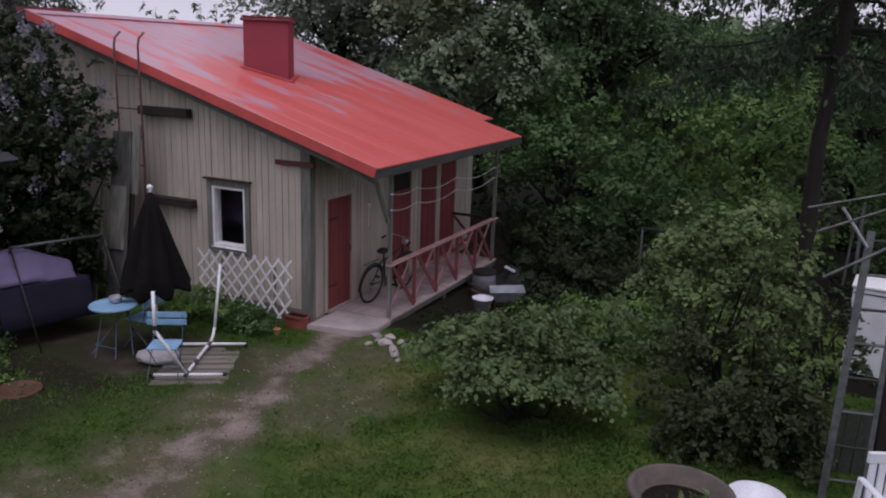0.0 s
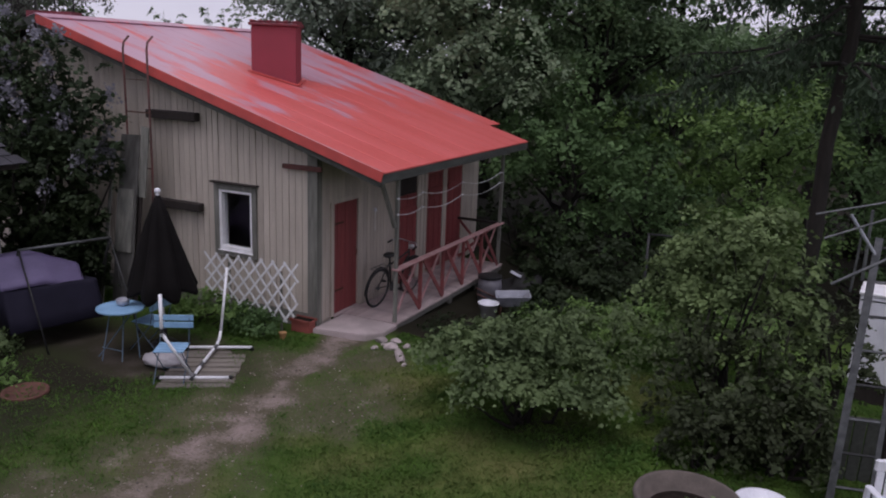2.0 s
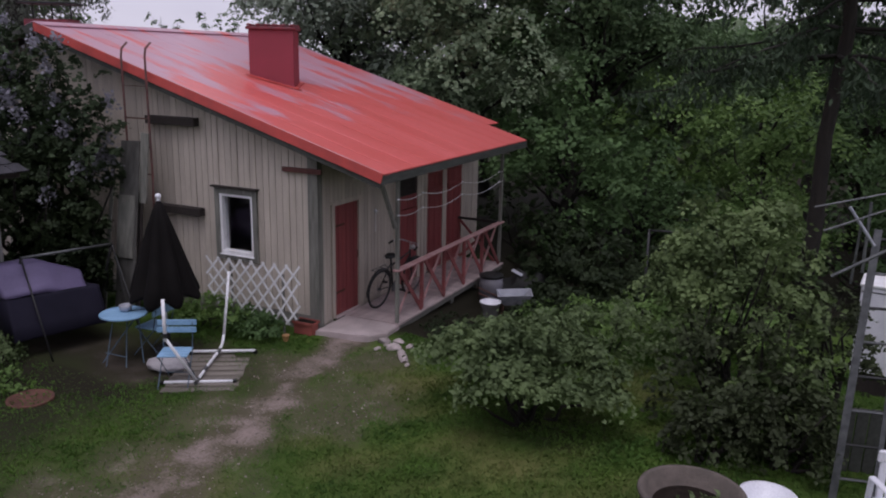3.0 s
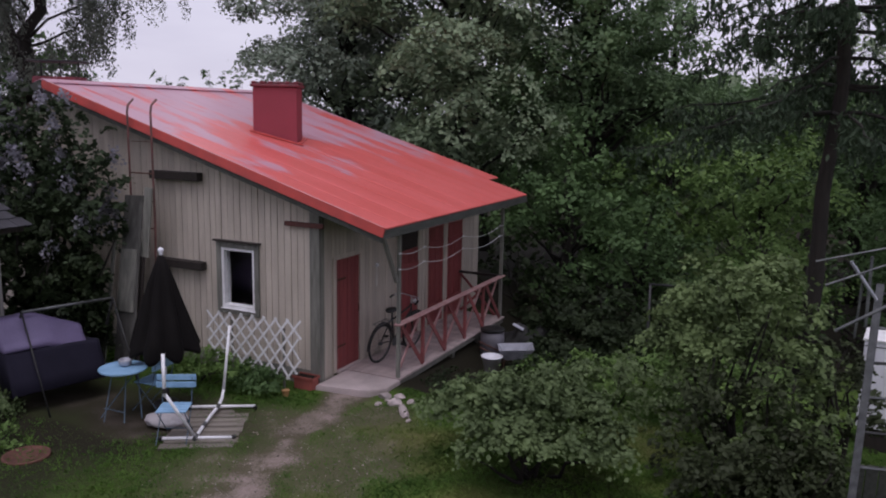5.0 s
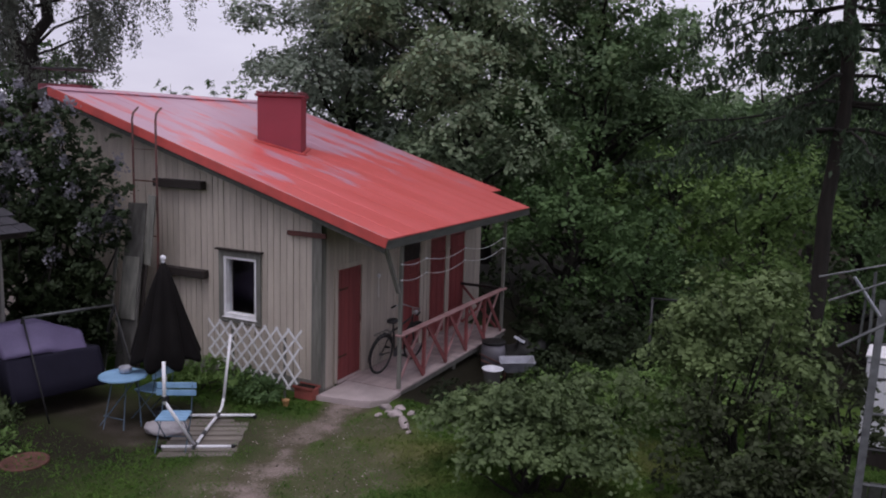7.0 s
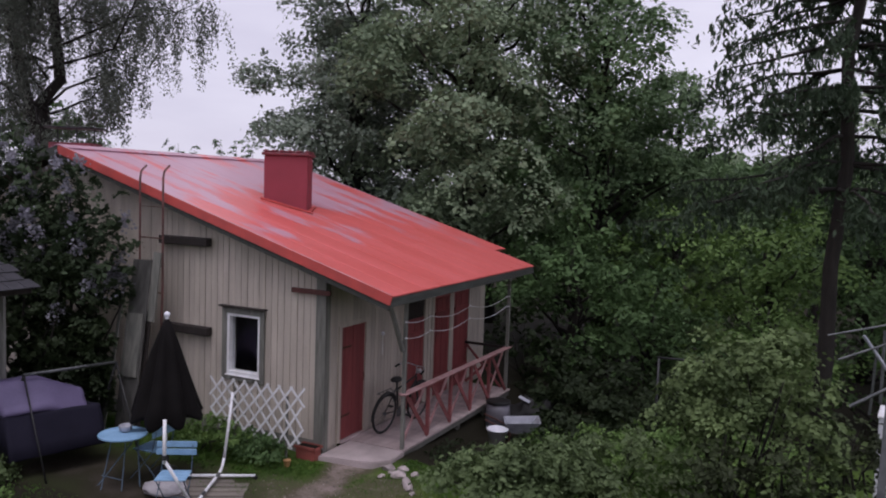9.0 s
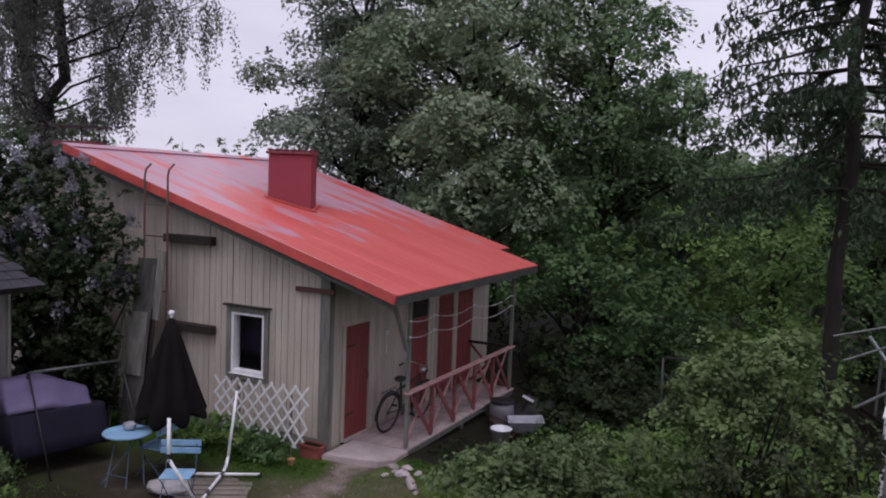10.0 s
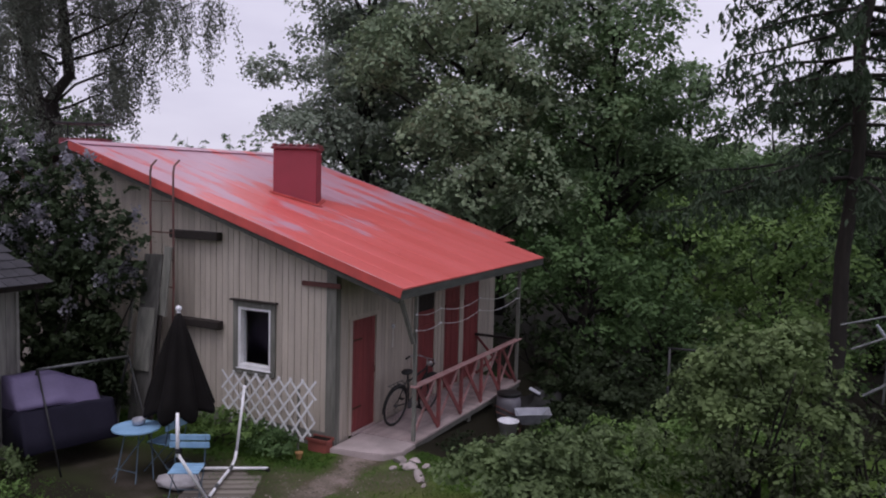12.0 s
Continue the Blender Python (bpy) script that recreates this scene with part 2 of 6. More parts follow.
def roof_paint():
    """Red sheet, its paint bleached to lilac grey in streaks that run down the slope."""
    m = material("red_roof_paint", (0.70, 0.15, 0.145), (0.62, 0.115, 0.105), 0.32, grain=0.9, stretch=(0.4, 2.2, 1), bump=0.05, wear=0.6, fine=25)
    n, l = m.node_tree.nodes, m.node_tree.links
    p = n["Principled BSDF"]
    src = p.inputs["Base Color"].links[0].from_socket
    tc, mp = n.new("ShaderNodeTexCoord"), n.new("ShaderNodeMapping")
    mp.inputs["Scale"].default_value = (0.34, 2.6, 1)
    l.new(tc.outputs["Object"], mp.inputs[0])
    a = n.new("ShaderNodeTexNoise")
    a.inputs["Scale"].default_value, a.inputs["Detail"].default_value, a.inputs["Roughness"].default_value = 1.0, 9, 0.68
    l.new(mp.outputs[0], a.inputs["Vector"])
    # more bleached high up and towards the far end
    sx = n.new("ShaderNodeSeparateXYZ")
    l.new(tc.outputs["Object"], sx.inputs[0])
    up = n.new("ShaderNodeMapRange")
    up.inputs[1].default_value, up.inputs[2].default_value, up.inputs[3].default_value, up.inputs[4].default_value = 0.9, -4.2, -0.17, 0.16
    l.new(sx.outputs[0], up.inputs[0])
    pt = n.new("ShaderNodeTexNoise")
    pt.inputs["Scale"].default_value, pt.inputs["Detail"].default_value = 0.55, 3
    l.new(tc.outputs["Object"], pt.inputs["Vector"])
    pm = n.new("ShaderNodeMapRange")
    pm.inputs[1].default_value, pm.inputs[2].default_value, pm.inputs[3].default_value, pm.inputs[4].default_value = 0.35, 0.65, -0.12, 0.08
    l.new(pt.outputs["Fac"], pm.inputs[0])
    ap = n.new("ShaderNodeMath")
    l.new(a.outputs["Fac"], ap.inputs[0])
    l.new(pm.outputs[0], ap.inputs[1])
    ad = n.new("ShaderNodeMath")
    l.new(ap.outputs[0], ad.inputs[0])
    l.new(up.outputs[0], ad.inputs[1])
    r = n.new("ShaderNodeMapRange")
    r.inputs[1].default_value, r.inputs[2].default_value, r.inputs[4].default_value = 0.50, 0.62, 0.72
    l.new(ad.outputs[0], r.inputs[0])
    mx = n.new("ShaderNodeMix")
    mx.data_type = "RGBA"
    mx.inputs[7].default_value = (0.46, 0.36, 0.46, 1)
    l.new(r.outputs[0], mx.inputs[0])
    l.new(src, mx.inputs[6])
    l.new(mx.outputs[2], p.inputs["Base Color"])
    return m


ROOFRED = roof_paint()
PALETRIM = material("bleached_pink_sheet_edge", (0.58, 0.36, 0.38), (0.5, 0.2, 0.2), 0.45, grain=2, bump=0.05)
VERGERED = material("red_verge_paint", (0.650, 0.091, 0.078), (0.468, 0.072, 0.065), 0.55, grain=3, bump=0.15)


def glass():
    m = bpy.data.materials.new("window_glass")
    m.use_nodes = True
    p = m.node_tree.nodes["Principled BSDF"]
    p.inputs["Base Color"].default_value = (0.9, 0.93, 0.95, 1)
    p.inputs["Roughness"].default_value, p.inputs["Transmission Weight"].default_value, p.inputs["IOR"].default_value = 0.02, 1.0, 1.45
    return m


GLASS = glass()


# ---- helpers for building ----
def thing(name, m=None, label="", category="", group="", kind=""):
    ob = new(name)
    ob.empty_display_size = 0.2
    if m is not None:
        ob.matrix_basis = m
    return tagged(ob, label, category, group, kind)


def mesh_of(bm, mat, name, smooth=False):
    bmesh.ops.recalc_face_normals(bm, faces=bm.faces)
    me = bpy.data.meshes.new(name)
    bm.to_mesh(me)
    bm.free()
    me.materials.append(mat)
    if smooth:
        me.polygons.foreach_set("use_smooth", [True] * len(me.polygons))
    return me


def part(name, bm, mat, parent, label="", smooth=False):
    ob = new(name, bm if isinstance(bm, bpy.types.Mesh) else mesh_of(bm, mat, name, smooth))
    ob.parent = parent
    if label:
        ob["label"] = label
    return ob


def single(name, bm, mat, m=None, label="", category="", group="", kind="", smooth=False):
    ob = new(name, mesh_of(bm, mat, name, smooth))
    if m is not None:
        ob.matrix_basis = m
    return tagged(ob, label, category, group, kind)


def box(bm, x0, x1, y0, y1, z0, z1, bevel=0.0):
    vs = bmesh.ops.create_cube(bm, size=1.0)["verts"]
    for v in vs:
        v.co = (x0 + (v.co.x + 0.5) * (x1 - x0), y0 + (v.co.y + 0.5) * (y1 - y0), z0 + (v.co.z + 0.5) * (z1 - z0))
    if bevel:
        es = list({e for v in vs for e in v.link_edges})
        bmesh.ops.bevel(bm, geom=es, offset=bevel, segments=1, affect="EDGES")
    return bm


def boxed(*a, **k):
    return box(bmesh.new(), *a, **k)


def beam(bm, a, b, w, h, up=(0, 0, 1), bevel=0.0):
    """A squared timber from a to b, w wide and h deep (h along up)."""
    a, b = Vector(a), Vector(b)
    d = (b - a)
    z = Vector(up)
    x = d.cross(z)
    if x.length < 1e-5:
        x = d.cross(Vector((1, 0, 0)))
    x.normalize()
    y = x.cross(d).normalized()
    vs = []
    for p in (a, b):
        for i, j in ((-1, -1), (1, -1), (1, 1), (-1, 1)):
            vs.append(bm.verts.new(p + x * (i * w / 2) + y * (j * h / 2)))
    fs = [(0, 1, 2, 3), (7, 6, 5, 4)] + [(i, (i + 1) % 4 + 0, (i + 1) % 4 + 4, i + 4) for i in range(4)]
    for q in fs:
        bm.faces.new([vs[i] for i in q])
    if bevel:
        es = list({e for v in vs for e in v.link_edges})
        bmesh.ops.bevel(bm, geom=es, offset=bevel, segments=1, affect="EDGES")
    return bm


def beamed(*a, **k):
    return beam(bmesh.new(), *a, **k)


def tube(bm, pts, r, seg=8, closed=False):
    """A round tube along pts; r one radius or one a point."""
    pts = [Vector(p) for p in pts]
    n = len(pts)
    rs = r if isinstance(r, (list, tuple)) else [r] * n
    rings, ref = [], None
    for i, p in enumerate(pts):
        if closed:
            d = pts[(i + 1) % n] - pts[i - 1]
        else:
            d = pts[min(i + 1, n - 1)] - pts[max(i - 1, 0)]
        d.normalize()
        if ref is None:
            ref = d.cross(Vector((0, 0, 1)))
            if ref.length < 1e-3:
                ref = Vector((1, 0, 0))
        u = (ref - d * ref.dot(d)).normalized()
        ref = u
        v = d.cross(u)
        rings.append([bm.verts.new(p + (u * math.cos(k * math.tau / seg) + v * math.sin(k * math.tau / seg)) * rs[i]) for k in range(seg)])
    for i in range(n if closed else n - 1):
        a, b = rings[i], rings[(i + 1) % n]
        for k in range(seg):
            bm.faces.new((a[k], a[(k + 1) % seg], b[(k + 1) % seg], b[k]))
    if not closed:
        bm.faces.new(rings[0][::-1])
        bm.faces.new(rings[-1])
    return bm


def tubed(*a, **k):
    return tube(bmesh.new(), *a, **k)


def lathe(bm, prof, seg=24, cx=0, cy=0):
    """Turns a profile of (radius, z) about the upright axis."""
    rings = [[bm.verts.new((cx + r * math.cos(k * math.tau / seg), cy + r * math.sin(k * math.tau / seg), z)) for k in range(seg)] for r, z in prof]
    for a, b in zip(rings, rings[1:]):
        for k in range(seg):
            bm.faces.new((a[k], a[(k + 1) % seg], b[(k + 1) % seg], b[k]))
    bm.faces.new(rings[0][::-1])
    bm.faces.new(rings[-1])
    return bm


def leaf_mesh(name, centres, normals, size, mat, aspect=0.62, fold=0.25, seed=1, droop=None):
    """One mesh of many small leaves, each folded along its midrib: centres and normals are n x 3, size n."""
    rng = np.random.default_rng(seed)
    n = len(centres)
    nv = normals / (np.linalg.norm(normals, axis=1, keepdims=True) + 1e-9)
    a = rng.normal(size=(n, 3)) if droop is None else droop + 0.35 * rng.normal(size=(n, 3))
    a -= nv * (a * nv).sum(1, keepdims=True)
    a /= np.linalg.norm(a, axis=1, keepdims=True) + 1e-9
    b = np.cross(nv, a)
    L, W, H = size[:, None] * 0.5, size[:, None] * aspect * 0.55, size[:, None] * fold * 0.5
    v = np.stack([centres - a * L, centres - a * L * 0.1 + b * W + nv * H, centres + a * L, centres - a * L * 0.1 - b * W + nv * H], 1).reshape(-1, 3)
    base = np.arange(n)[:, None] * 4
    tris = np.stack([base + np.array([0, 1, 2]), base + np.array([0, 2, 3])], 1).reshape(-1)
    me = bpy.data.meshes.new(name)
    me.vertices.add(n * 4)
    me.vertices.foreach_set("co", v.astype(np.float32).ravel())
    me.loops.add(n * 6)
    me.loops.foreach_set("vertex_index", tris.astype(np.int32))
    me.polygons.add(n * 2)
    me.polygons.foreach_set("loop_start", np.arange(n * 2, dtype=np.int32) * 3)
    me.update(calc_edges=True)
    me.validate()
    me.materials.append(mat)
    return me


def clumped(rng, clumps, per, thick=0.35, spray=13):
    """Leaf places and normals: clumps, rows of (x, y, z, rx, rz), carry flat sprays of leaves that face up and outward."""
    out, nor = [], []
    for x, y, z, rx, rz in clumps:
        k = max(2, int(per * rx * rx / spray))
        d = rng.normal(size=(k, 3))
        d /= np.linalg.norm(d, axis=1, keepdims=True)
        d[:, 2] = np.where(d[:, 2] < -0.35, -d[:, 2] * 0.6, d[:, 2])
        r = 1 - thick * rng.random((k, 1)) ** 1.2 + np.minimum(0.1 * rng.normal(size=(k, 1)) ** 2, 0.3)
        c = np.array([x, y, z]) + d * r * np.array([rx, rx, rz])
        up = d * 0.6 + np.array([0, 0, 0.55]) + 0.32 * rng.normal(size=(k, 3))
        up /= np.linalg.norm(up, axis=1, keepdims=True)
        wide = np.clip(0.22 * rx, 0.05, 0.15) * rng.uniform(0.6, 1.5, (k, 1, 1))
        off = rng.normal(size=(k, spray, 3)) * wide
        off -= up[:, None, :] * (off * up[:, None, :]).sum(2, keepdims=True) * 0.72
        off[:, :, 2] -= np.minimum(0.35 * np.linalg.norm(off[:, :, :2], axis=2) ** 2 / wide[:, :, 0], 0.8 * wide[:, :, 0])
        out.append((c[:, None, :] + off).reshape(-1, 3))
        nor.append((up[:, None, :] + 0.26 * rng.normal(size=(k, spray, 3))).reshape(-1, 3))
    return np.concatenate(out), np.concatenate(nor)


def limb_path(rng, a, b, n=5, wob=0.08, sag=0.0):
    a, b = np.array(a, float), np.array(b, float)
    L = np.linalg.norm(b - a)
    return [a + (b - a) * t + rng.normal(size=3) * wob * L * math.sin(math.pi * t) * 0.5 + np.array([0, 0, -sag * L * t * t]) for t in np.linspace(0, 1, n)]


# ---- ground ----
PATH_LINE = [(0.6, -0.1, 0.42), (0.68, -1.1, 0.42), (0.78, -1.8, 0.46), (1.08, -2.6, 0.52), (1.25, -3.4, 0.6), (1.3, -4.3, 0.66), (1.2, -5.2, 0.75), (1.0, -8.0, 0.85)]
BARE = [(-1.4, -2.35, 1.45, 0.75), (-0.2, -2.2, 0.6, 0.55), (-2.9, -2.2, 1.1, 0.8), (-0.7, -1.6, 0.75, 0.4)]
SPARSE = [(1.55, -1.9, 0.75, 1.0), (1.75, -2.75, 0.6, 0.6), (1.15, -4.5, 0.85, 0.8), (0.7, -5.4, 0.8, 0.5), (0.15, -1.5, 0.5, 0.6), (1.5, -0.7, 0.55, 0.7), (0.6, -3.3, 0.8, 0.6), (2.3, -2.1, 0.6, 0.35), (-1.9, -3.3, 0.6, 0.25)]


def dirt_at(x, y):
    """How bare the ground is: 1 on the trodden path and the sitting place, 0 in the lawn."""
    best = np.full(x.shape, 9.0)
    for (ax, ay, aw), (bx, by, bw) in zip(PATH_LINE, PATH_LINE[1:]):
        dx, dy = bx - ax, by - ay
        t = np.clip(((x - ax) * dx + (y - ay) * dy) / (dx * dx + dy * dy), 0, 1)
        best = np.minimum(best, np.hypot(x - ax - t * dx, y - ay - t * dy) / (aw + t * (bw - aw)))
    for cx, cy, rx, ry in BARE:
        best = np.minimum(best, np.hypot((x - cx) / rx, (y - cy) / ry))
    wob = 0.16 * np.sin(3.1 * x + 1.3 * np.sin(2.3 * y)) + 0.14 * np.sin(4.3 * y + 2 * np.sin(2.9 * x)) + 0.10 * np.sin(9 * x + 7 * y)
    thin = np.full(x.shape, 9.0)
    for cx, cy, rx, ry in SPARSE:
        thin = np.minimum(thin, np.hypot((x - cx) / rx, (y - cy) / ry))
    return np.maximum(np.clip(1.15 - 0.82 * best + 0.8 * wob, 0, 1), 0.62 * np.clip(1.7 - 1.1 * thin + 1.3 * wob, 0, 1))


def dry_at(x, y):
    """How much dry straw stands in the lawn: most between path and shrub and on the open side."""
    spots = ((4.7, -2.7, 1.5, 0.7), (2.4, -1.3, 0.9, 0.8), (2.9, -3.4, 0.8, 0.5), (5.3, -3.6, 0.9, 0.5), (5.2, 0.3, 0.8, 1.6), (1.3, -4.6, 0.8, 0.6))
    best = np.full(x.shape, 9.0)
    for cx, cy, rx, ry in spots:
        best = np.minimum(best, np.hypot((x - cx) / rx, (y - cy) / ry))
    wob = np.sin(2.3 * x + 1.1 * np.sin(3.1 * y)) * np.sin(2.9 * y + 0.6 * x) + 0.6 * np.sin(6.1 * x - 4.7 * y)
    return np.clip(0.62 - 0.5 * best + 0.22 * wob, 0, 0.7)


def ground_z(x, y):
    """Level by the house, falling away behind the veranda and rising into a wooded slope far off."""
    fall = -0.45 * np.clip((y - 0.5) / 3.3, 0, 1) * np.clip((x - 0.75) / 0.6, 0, 1) - 0.9 * np.clip((y - 5) / 14, 0, 1) ** 1.2
    far = 4.0 * np.clip((np.hypot(x - 7, y + 10) - 40) / 120, 0, 1)
    return fall + far + 0.02 * np.sin(2.1 * x + 0.7) * np.sin(1.7 * y) + 0.012 * np.sin(5.3 * x + 2.1 * y)


def gz(x, y):
    return float(ground_z(np.array([float(x)]), np.array([float(y)]))[0])


def build_ground():
    far = [10.5, 12, 14, 17, 21, 26, 33, 45, 70, 110, 170, 260, 420, 900]
    xs = np.array([-f for f in far[::-1]] + list(np.arange(-9.0, 10.0, 0.11)) + far)
    ys = np.array([-f for f in far[::-1]] + list(np.arange(-9.0, 9.0, 0.11)) + far)
    X, Y = np.meshgrid(xs, ys, indexing="ij")
    D = dirt_at(X, Y)
    Z = ground_z(X, Y) - 0.025 * D
    nx, ny = X.shape
    me = bpy.data.meshes.new("ground")
    me.vertices.add(nx * ny)
    me.vertices.foreach_set("co", np.stack([X, Y, Z], -1).astype(np.float32).ravel())
    i, j = np.meshgrid(np.arange(nx - 1), np.arange(ny - 1), indexing="ij")
    q = np.stack([i * ny + j, (i + 1) * ny + j, (i + 1) * ny + j + 1, i * ny + j + 1], -1).reshape(-1).astype(np.int32)
    nf = len(q) // 4
    me.loops.add(nf * 4)
    me.loops.foreach_set("vertex_index", q)
    me.polygons.add(nf)
    me.polygons.foreach_set("loop_start", np.arange(nf, dtype=np.int32) * 4)
    me.update(calc_edges=True)
    # litter under the woods, dark earth; shade painted under shrub, veranda and left lawn
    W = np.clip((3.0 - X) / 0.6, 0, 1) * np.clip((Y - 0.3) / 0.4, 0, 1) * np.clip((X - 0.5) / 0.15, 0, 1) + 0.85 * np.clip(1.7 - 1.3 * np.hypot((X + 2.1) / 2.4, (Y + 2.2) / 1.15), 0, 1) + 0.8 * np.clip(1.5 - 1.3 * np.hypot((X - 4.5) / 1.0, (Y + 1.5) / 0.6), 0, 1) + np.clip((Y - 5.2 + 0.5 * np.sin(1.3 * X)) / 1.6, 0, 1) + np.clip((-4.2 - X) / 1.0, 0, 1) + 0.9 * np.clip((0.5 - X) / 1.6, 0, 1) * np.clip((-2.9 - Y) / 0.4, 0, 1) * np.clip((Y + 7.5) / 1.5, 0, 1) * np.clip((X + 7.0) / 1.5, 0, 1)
    at2 = me.attributes.new("litter_shade", "FLOAT", "POINT")
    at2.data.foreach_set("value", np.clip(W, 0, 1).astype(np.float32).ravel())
    at3 = me.attributes.new("dry", "FLOAT", "POINT")
    at3.data.foreach_set("value", dry_at(X, Y).astype(np.float32).ravel())
    at = me.attributes.new("bare", "FLOAT", "POINT")
    at.data.foreach_set("value", D.astype(np.float32).ravel())
    m = material("lawn_and_bare_earth", (0.085, 0.135, 0.028), (0.045, 0.075, 0.017), 0.95, grain=1.3, bump=0.8, fine=40, spec=0.12)
    n, l = m.node_tree.nodes, m.node_tree.links
    p = n["Principled BSDF"]
    dry_patches(m, (0.16, 0.15, 0.06))
    src = p.inputs["Base Color"].links[0].from_socket
    a = n.new("ShaderNodeAttribute")
    a.attribute_name = "bare"
    nz, nf2 = n.new("ShaderNodeTexNoise"), n.new("ShaderNodeTexNoise")
    nz.inputs["Scale"].default_value, nz.inputs["Detail"].default_value = 2.6, 8
    nf2.inputs["Scale"].default_value, nf2.inputs["Detail"].default_value = 30, 5
    tc = n.new("ShaderNodeTexCoord")
    l.new(tc.outputs["Object"], nz.inputs["Vector"])
    l.new(tc.outputs["Object"], nf2.inputs["Vector"])
    earth = n.new("ShaderNodeValToRGB")
    earth.color_ramp.elements[0].position, earth.color_ramp.elements[1].position = 0.38, 0.72
    earth.color_ramp.elements[0].color, earth.color_ramp.elements[1].color = (0.095, 0.085, 0.055, 1), (0.27, 0.215, 0.195, 1)
    trod = n.new("ShaderNodeMapRange")
    trod.inputs[1].default_value, trod.inputs[2].default_value, trod.inputs[3].default_value, trod.inputs[4].default_value = 0.55, 1.0, -0.2, 0.06
    l.new(a.outputs["Fac"], trod.inputs[0])
    tread = n.new("ShaderNodeMath")
    grit = n.new("ShaderNodeMath")
    grit.operation = "MULTIPLY_ADD"
    grit.inputs[1].default_value, grit.inputs[2].default_value = 0.5, -0.25
    l.new(nf2.outputs["Fac"], grit.inputs[0])
    rough_mix = n.new("ShaderNodeMath")
    l.new(nz.outputs["Fac"], rough_mix.inputs[0])
    l.new(grit.outputs[0], rough_mix.inputs[1])
    l.new(rough_mix.outputs[0], tread.inputs[0])
    l.new(trod.outputs[0], tread.inputs[1])
    l.new(tread.outputs[0], earth.inputs[0])
    su = n.new("ShaderNodeMath")
    su.operation = "MULTIPLY_ADD"
    su.inputs[1].default_value = 0.55
    l.new(nf2.outputs["Fac"], su.inputs[0])
    l.new(a.outputs["Fac"], su.inputs[2])
    mr = n.new("ShaderNodeMapRange")
    mr.inputs[1].default_value, mr.inputs[2].default_value = 0.42, 1.05
    l.new(su.outputs[0], mr.inputs[0])
    mx = n.new("ShaderNodeMix")
    mx.data_type = "RGBA"
    l.new(mr.outputs[0], mx.inputs[0])
    l.new(src, mx.inputs[6])
    l.new(earth.outputs[0], mx.inputs[7])
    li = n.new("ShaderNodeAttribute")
    li.attribute_name = "litter_shade"
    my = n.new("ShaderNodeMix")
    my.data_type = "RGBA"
    # near-black tint: litter and damp earth, also the painted shade in the mask
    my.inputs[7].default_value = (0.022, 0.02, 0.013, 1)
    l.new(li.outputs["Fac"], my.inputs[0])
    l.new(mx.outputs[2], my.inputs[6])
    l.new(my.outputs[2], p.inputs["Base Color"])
    me.materials.append(m)
    me.polygons.foreach_set("use_smooth", [True] * nf)
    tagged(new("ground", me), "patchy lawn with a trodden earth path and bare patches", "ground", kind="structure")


def build_grass():
    rng = np.random.default_rng(5)
    tufts = 52000
    x, y = rng.uniform(-5.5, 9.5, tufts), rng.uniform(-7.0, 3.2, tufts)
    k = 14000
    x, y = np.concatenate([x, rng.normal(2.5, 6.0, k)]), np.concatenate([y, rng.normal(-4.5, 4.5, k)])
    spread = 0.035
    x, y = np.repeat(x, 6) + rng.normal(size=6 * len(x)) * spread, np.repeat(y, 6) + rng.normal(size=6 * len(y)) * spread
    inside = (y > -10.6) & (y < 5.0) & (x > -7.5)
    x, y = x[inside], y[inside]
    keep = (rng.random(len(x)) > dirt_at(x, y) * 1.12 - 0.02) & ~((x < 0.12) & (y > -0.12)) & ~((x < 1.3) & (y > -0.25)) & ~((x < 3.0) & (y > 0.6))
    # grass thinned on the left lawn so the dark ground reads as shade
    worn = np.clip((0.3 - x) / 1.6, 0, 1) * np.clip((-2.9 - y) / 0.4, 0, 1)
    keep &= (rng.random(len(x)) > 0.65 * worn) & (np.hypot((x + 2.3) / 1.9, (y + 2.2) / 1.05) > rng.uniform(0.8, 1.05, len(x)))
    x, y = x[keep], y[keep]
    tall = 0.6 + 0.5 * np.sin(1.9 * x + 0.4) * np.sin(1.3 * y + 1) + 0.35 * rng.random(len(x))
    size = (0.026 + 0.03 * np.clip(tall, 0.1, 1.4)) * rng.uniform(0.6, 1.4, len(x)) * (1 - 0.45 * np.clip(dirt_at(x, y) * 1.6, 0, 1))
    c = np.stack([x, y, ground_z(x, y) + size * 0.3], 1)
    a = rng.uniform(0, math.tau, len(x))
    nor = np.stack([np.cos(a), np.sin(a), 0.7 * np.ones_like(a)], 1)
    up = np.stack([0.5 * rng.normal(size=len(x)), 0.5 * rng.normal(size=len(x)), np.ones(len(x))], 1)
    me = leaf_mesh("grass", c, nor, size, L_GRASS, aspect=0.24, fold=0.1, seed=6, droop=up)
    at = me.attributes.new("dry", "FLOAT", "POINT")
    at.data.foreach_set("value", np.repeat(dry_at(x, y), 4).astype(np.float32))
    tagged(new("grass", me), "short uneven grass with dry tufts", "grass", kind="stuff")


build_ground()
build_grass()

# ---- the house ----
RIDGE_X, RIDGE_Z, EAVE_X, EAVE_Z = -5.74, 4.87, 1.35, 2.74
SLOPE = (RIDGE_Z - EAVE_Z) / (EAVE_X - RIDGE_X)
LEFT_X = 2 * RIDGE_X
DEPTH = 6.42


def roof_z(x):
    return RIDGE_Z - SLOPE * abs(x - RIDGE_X)


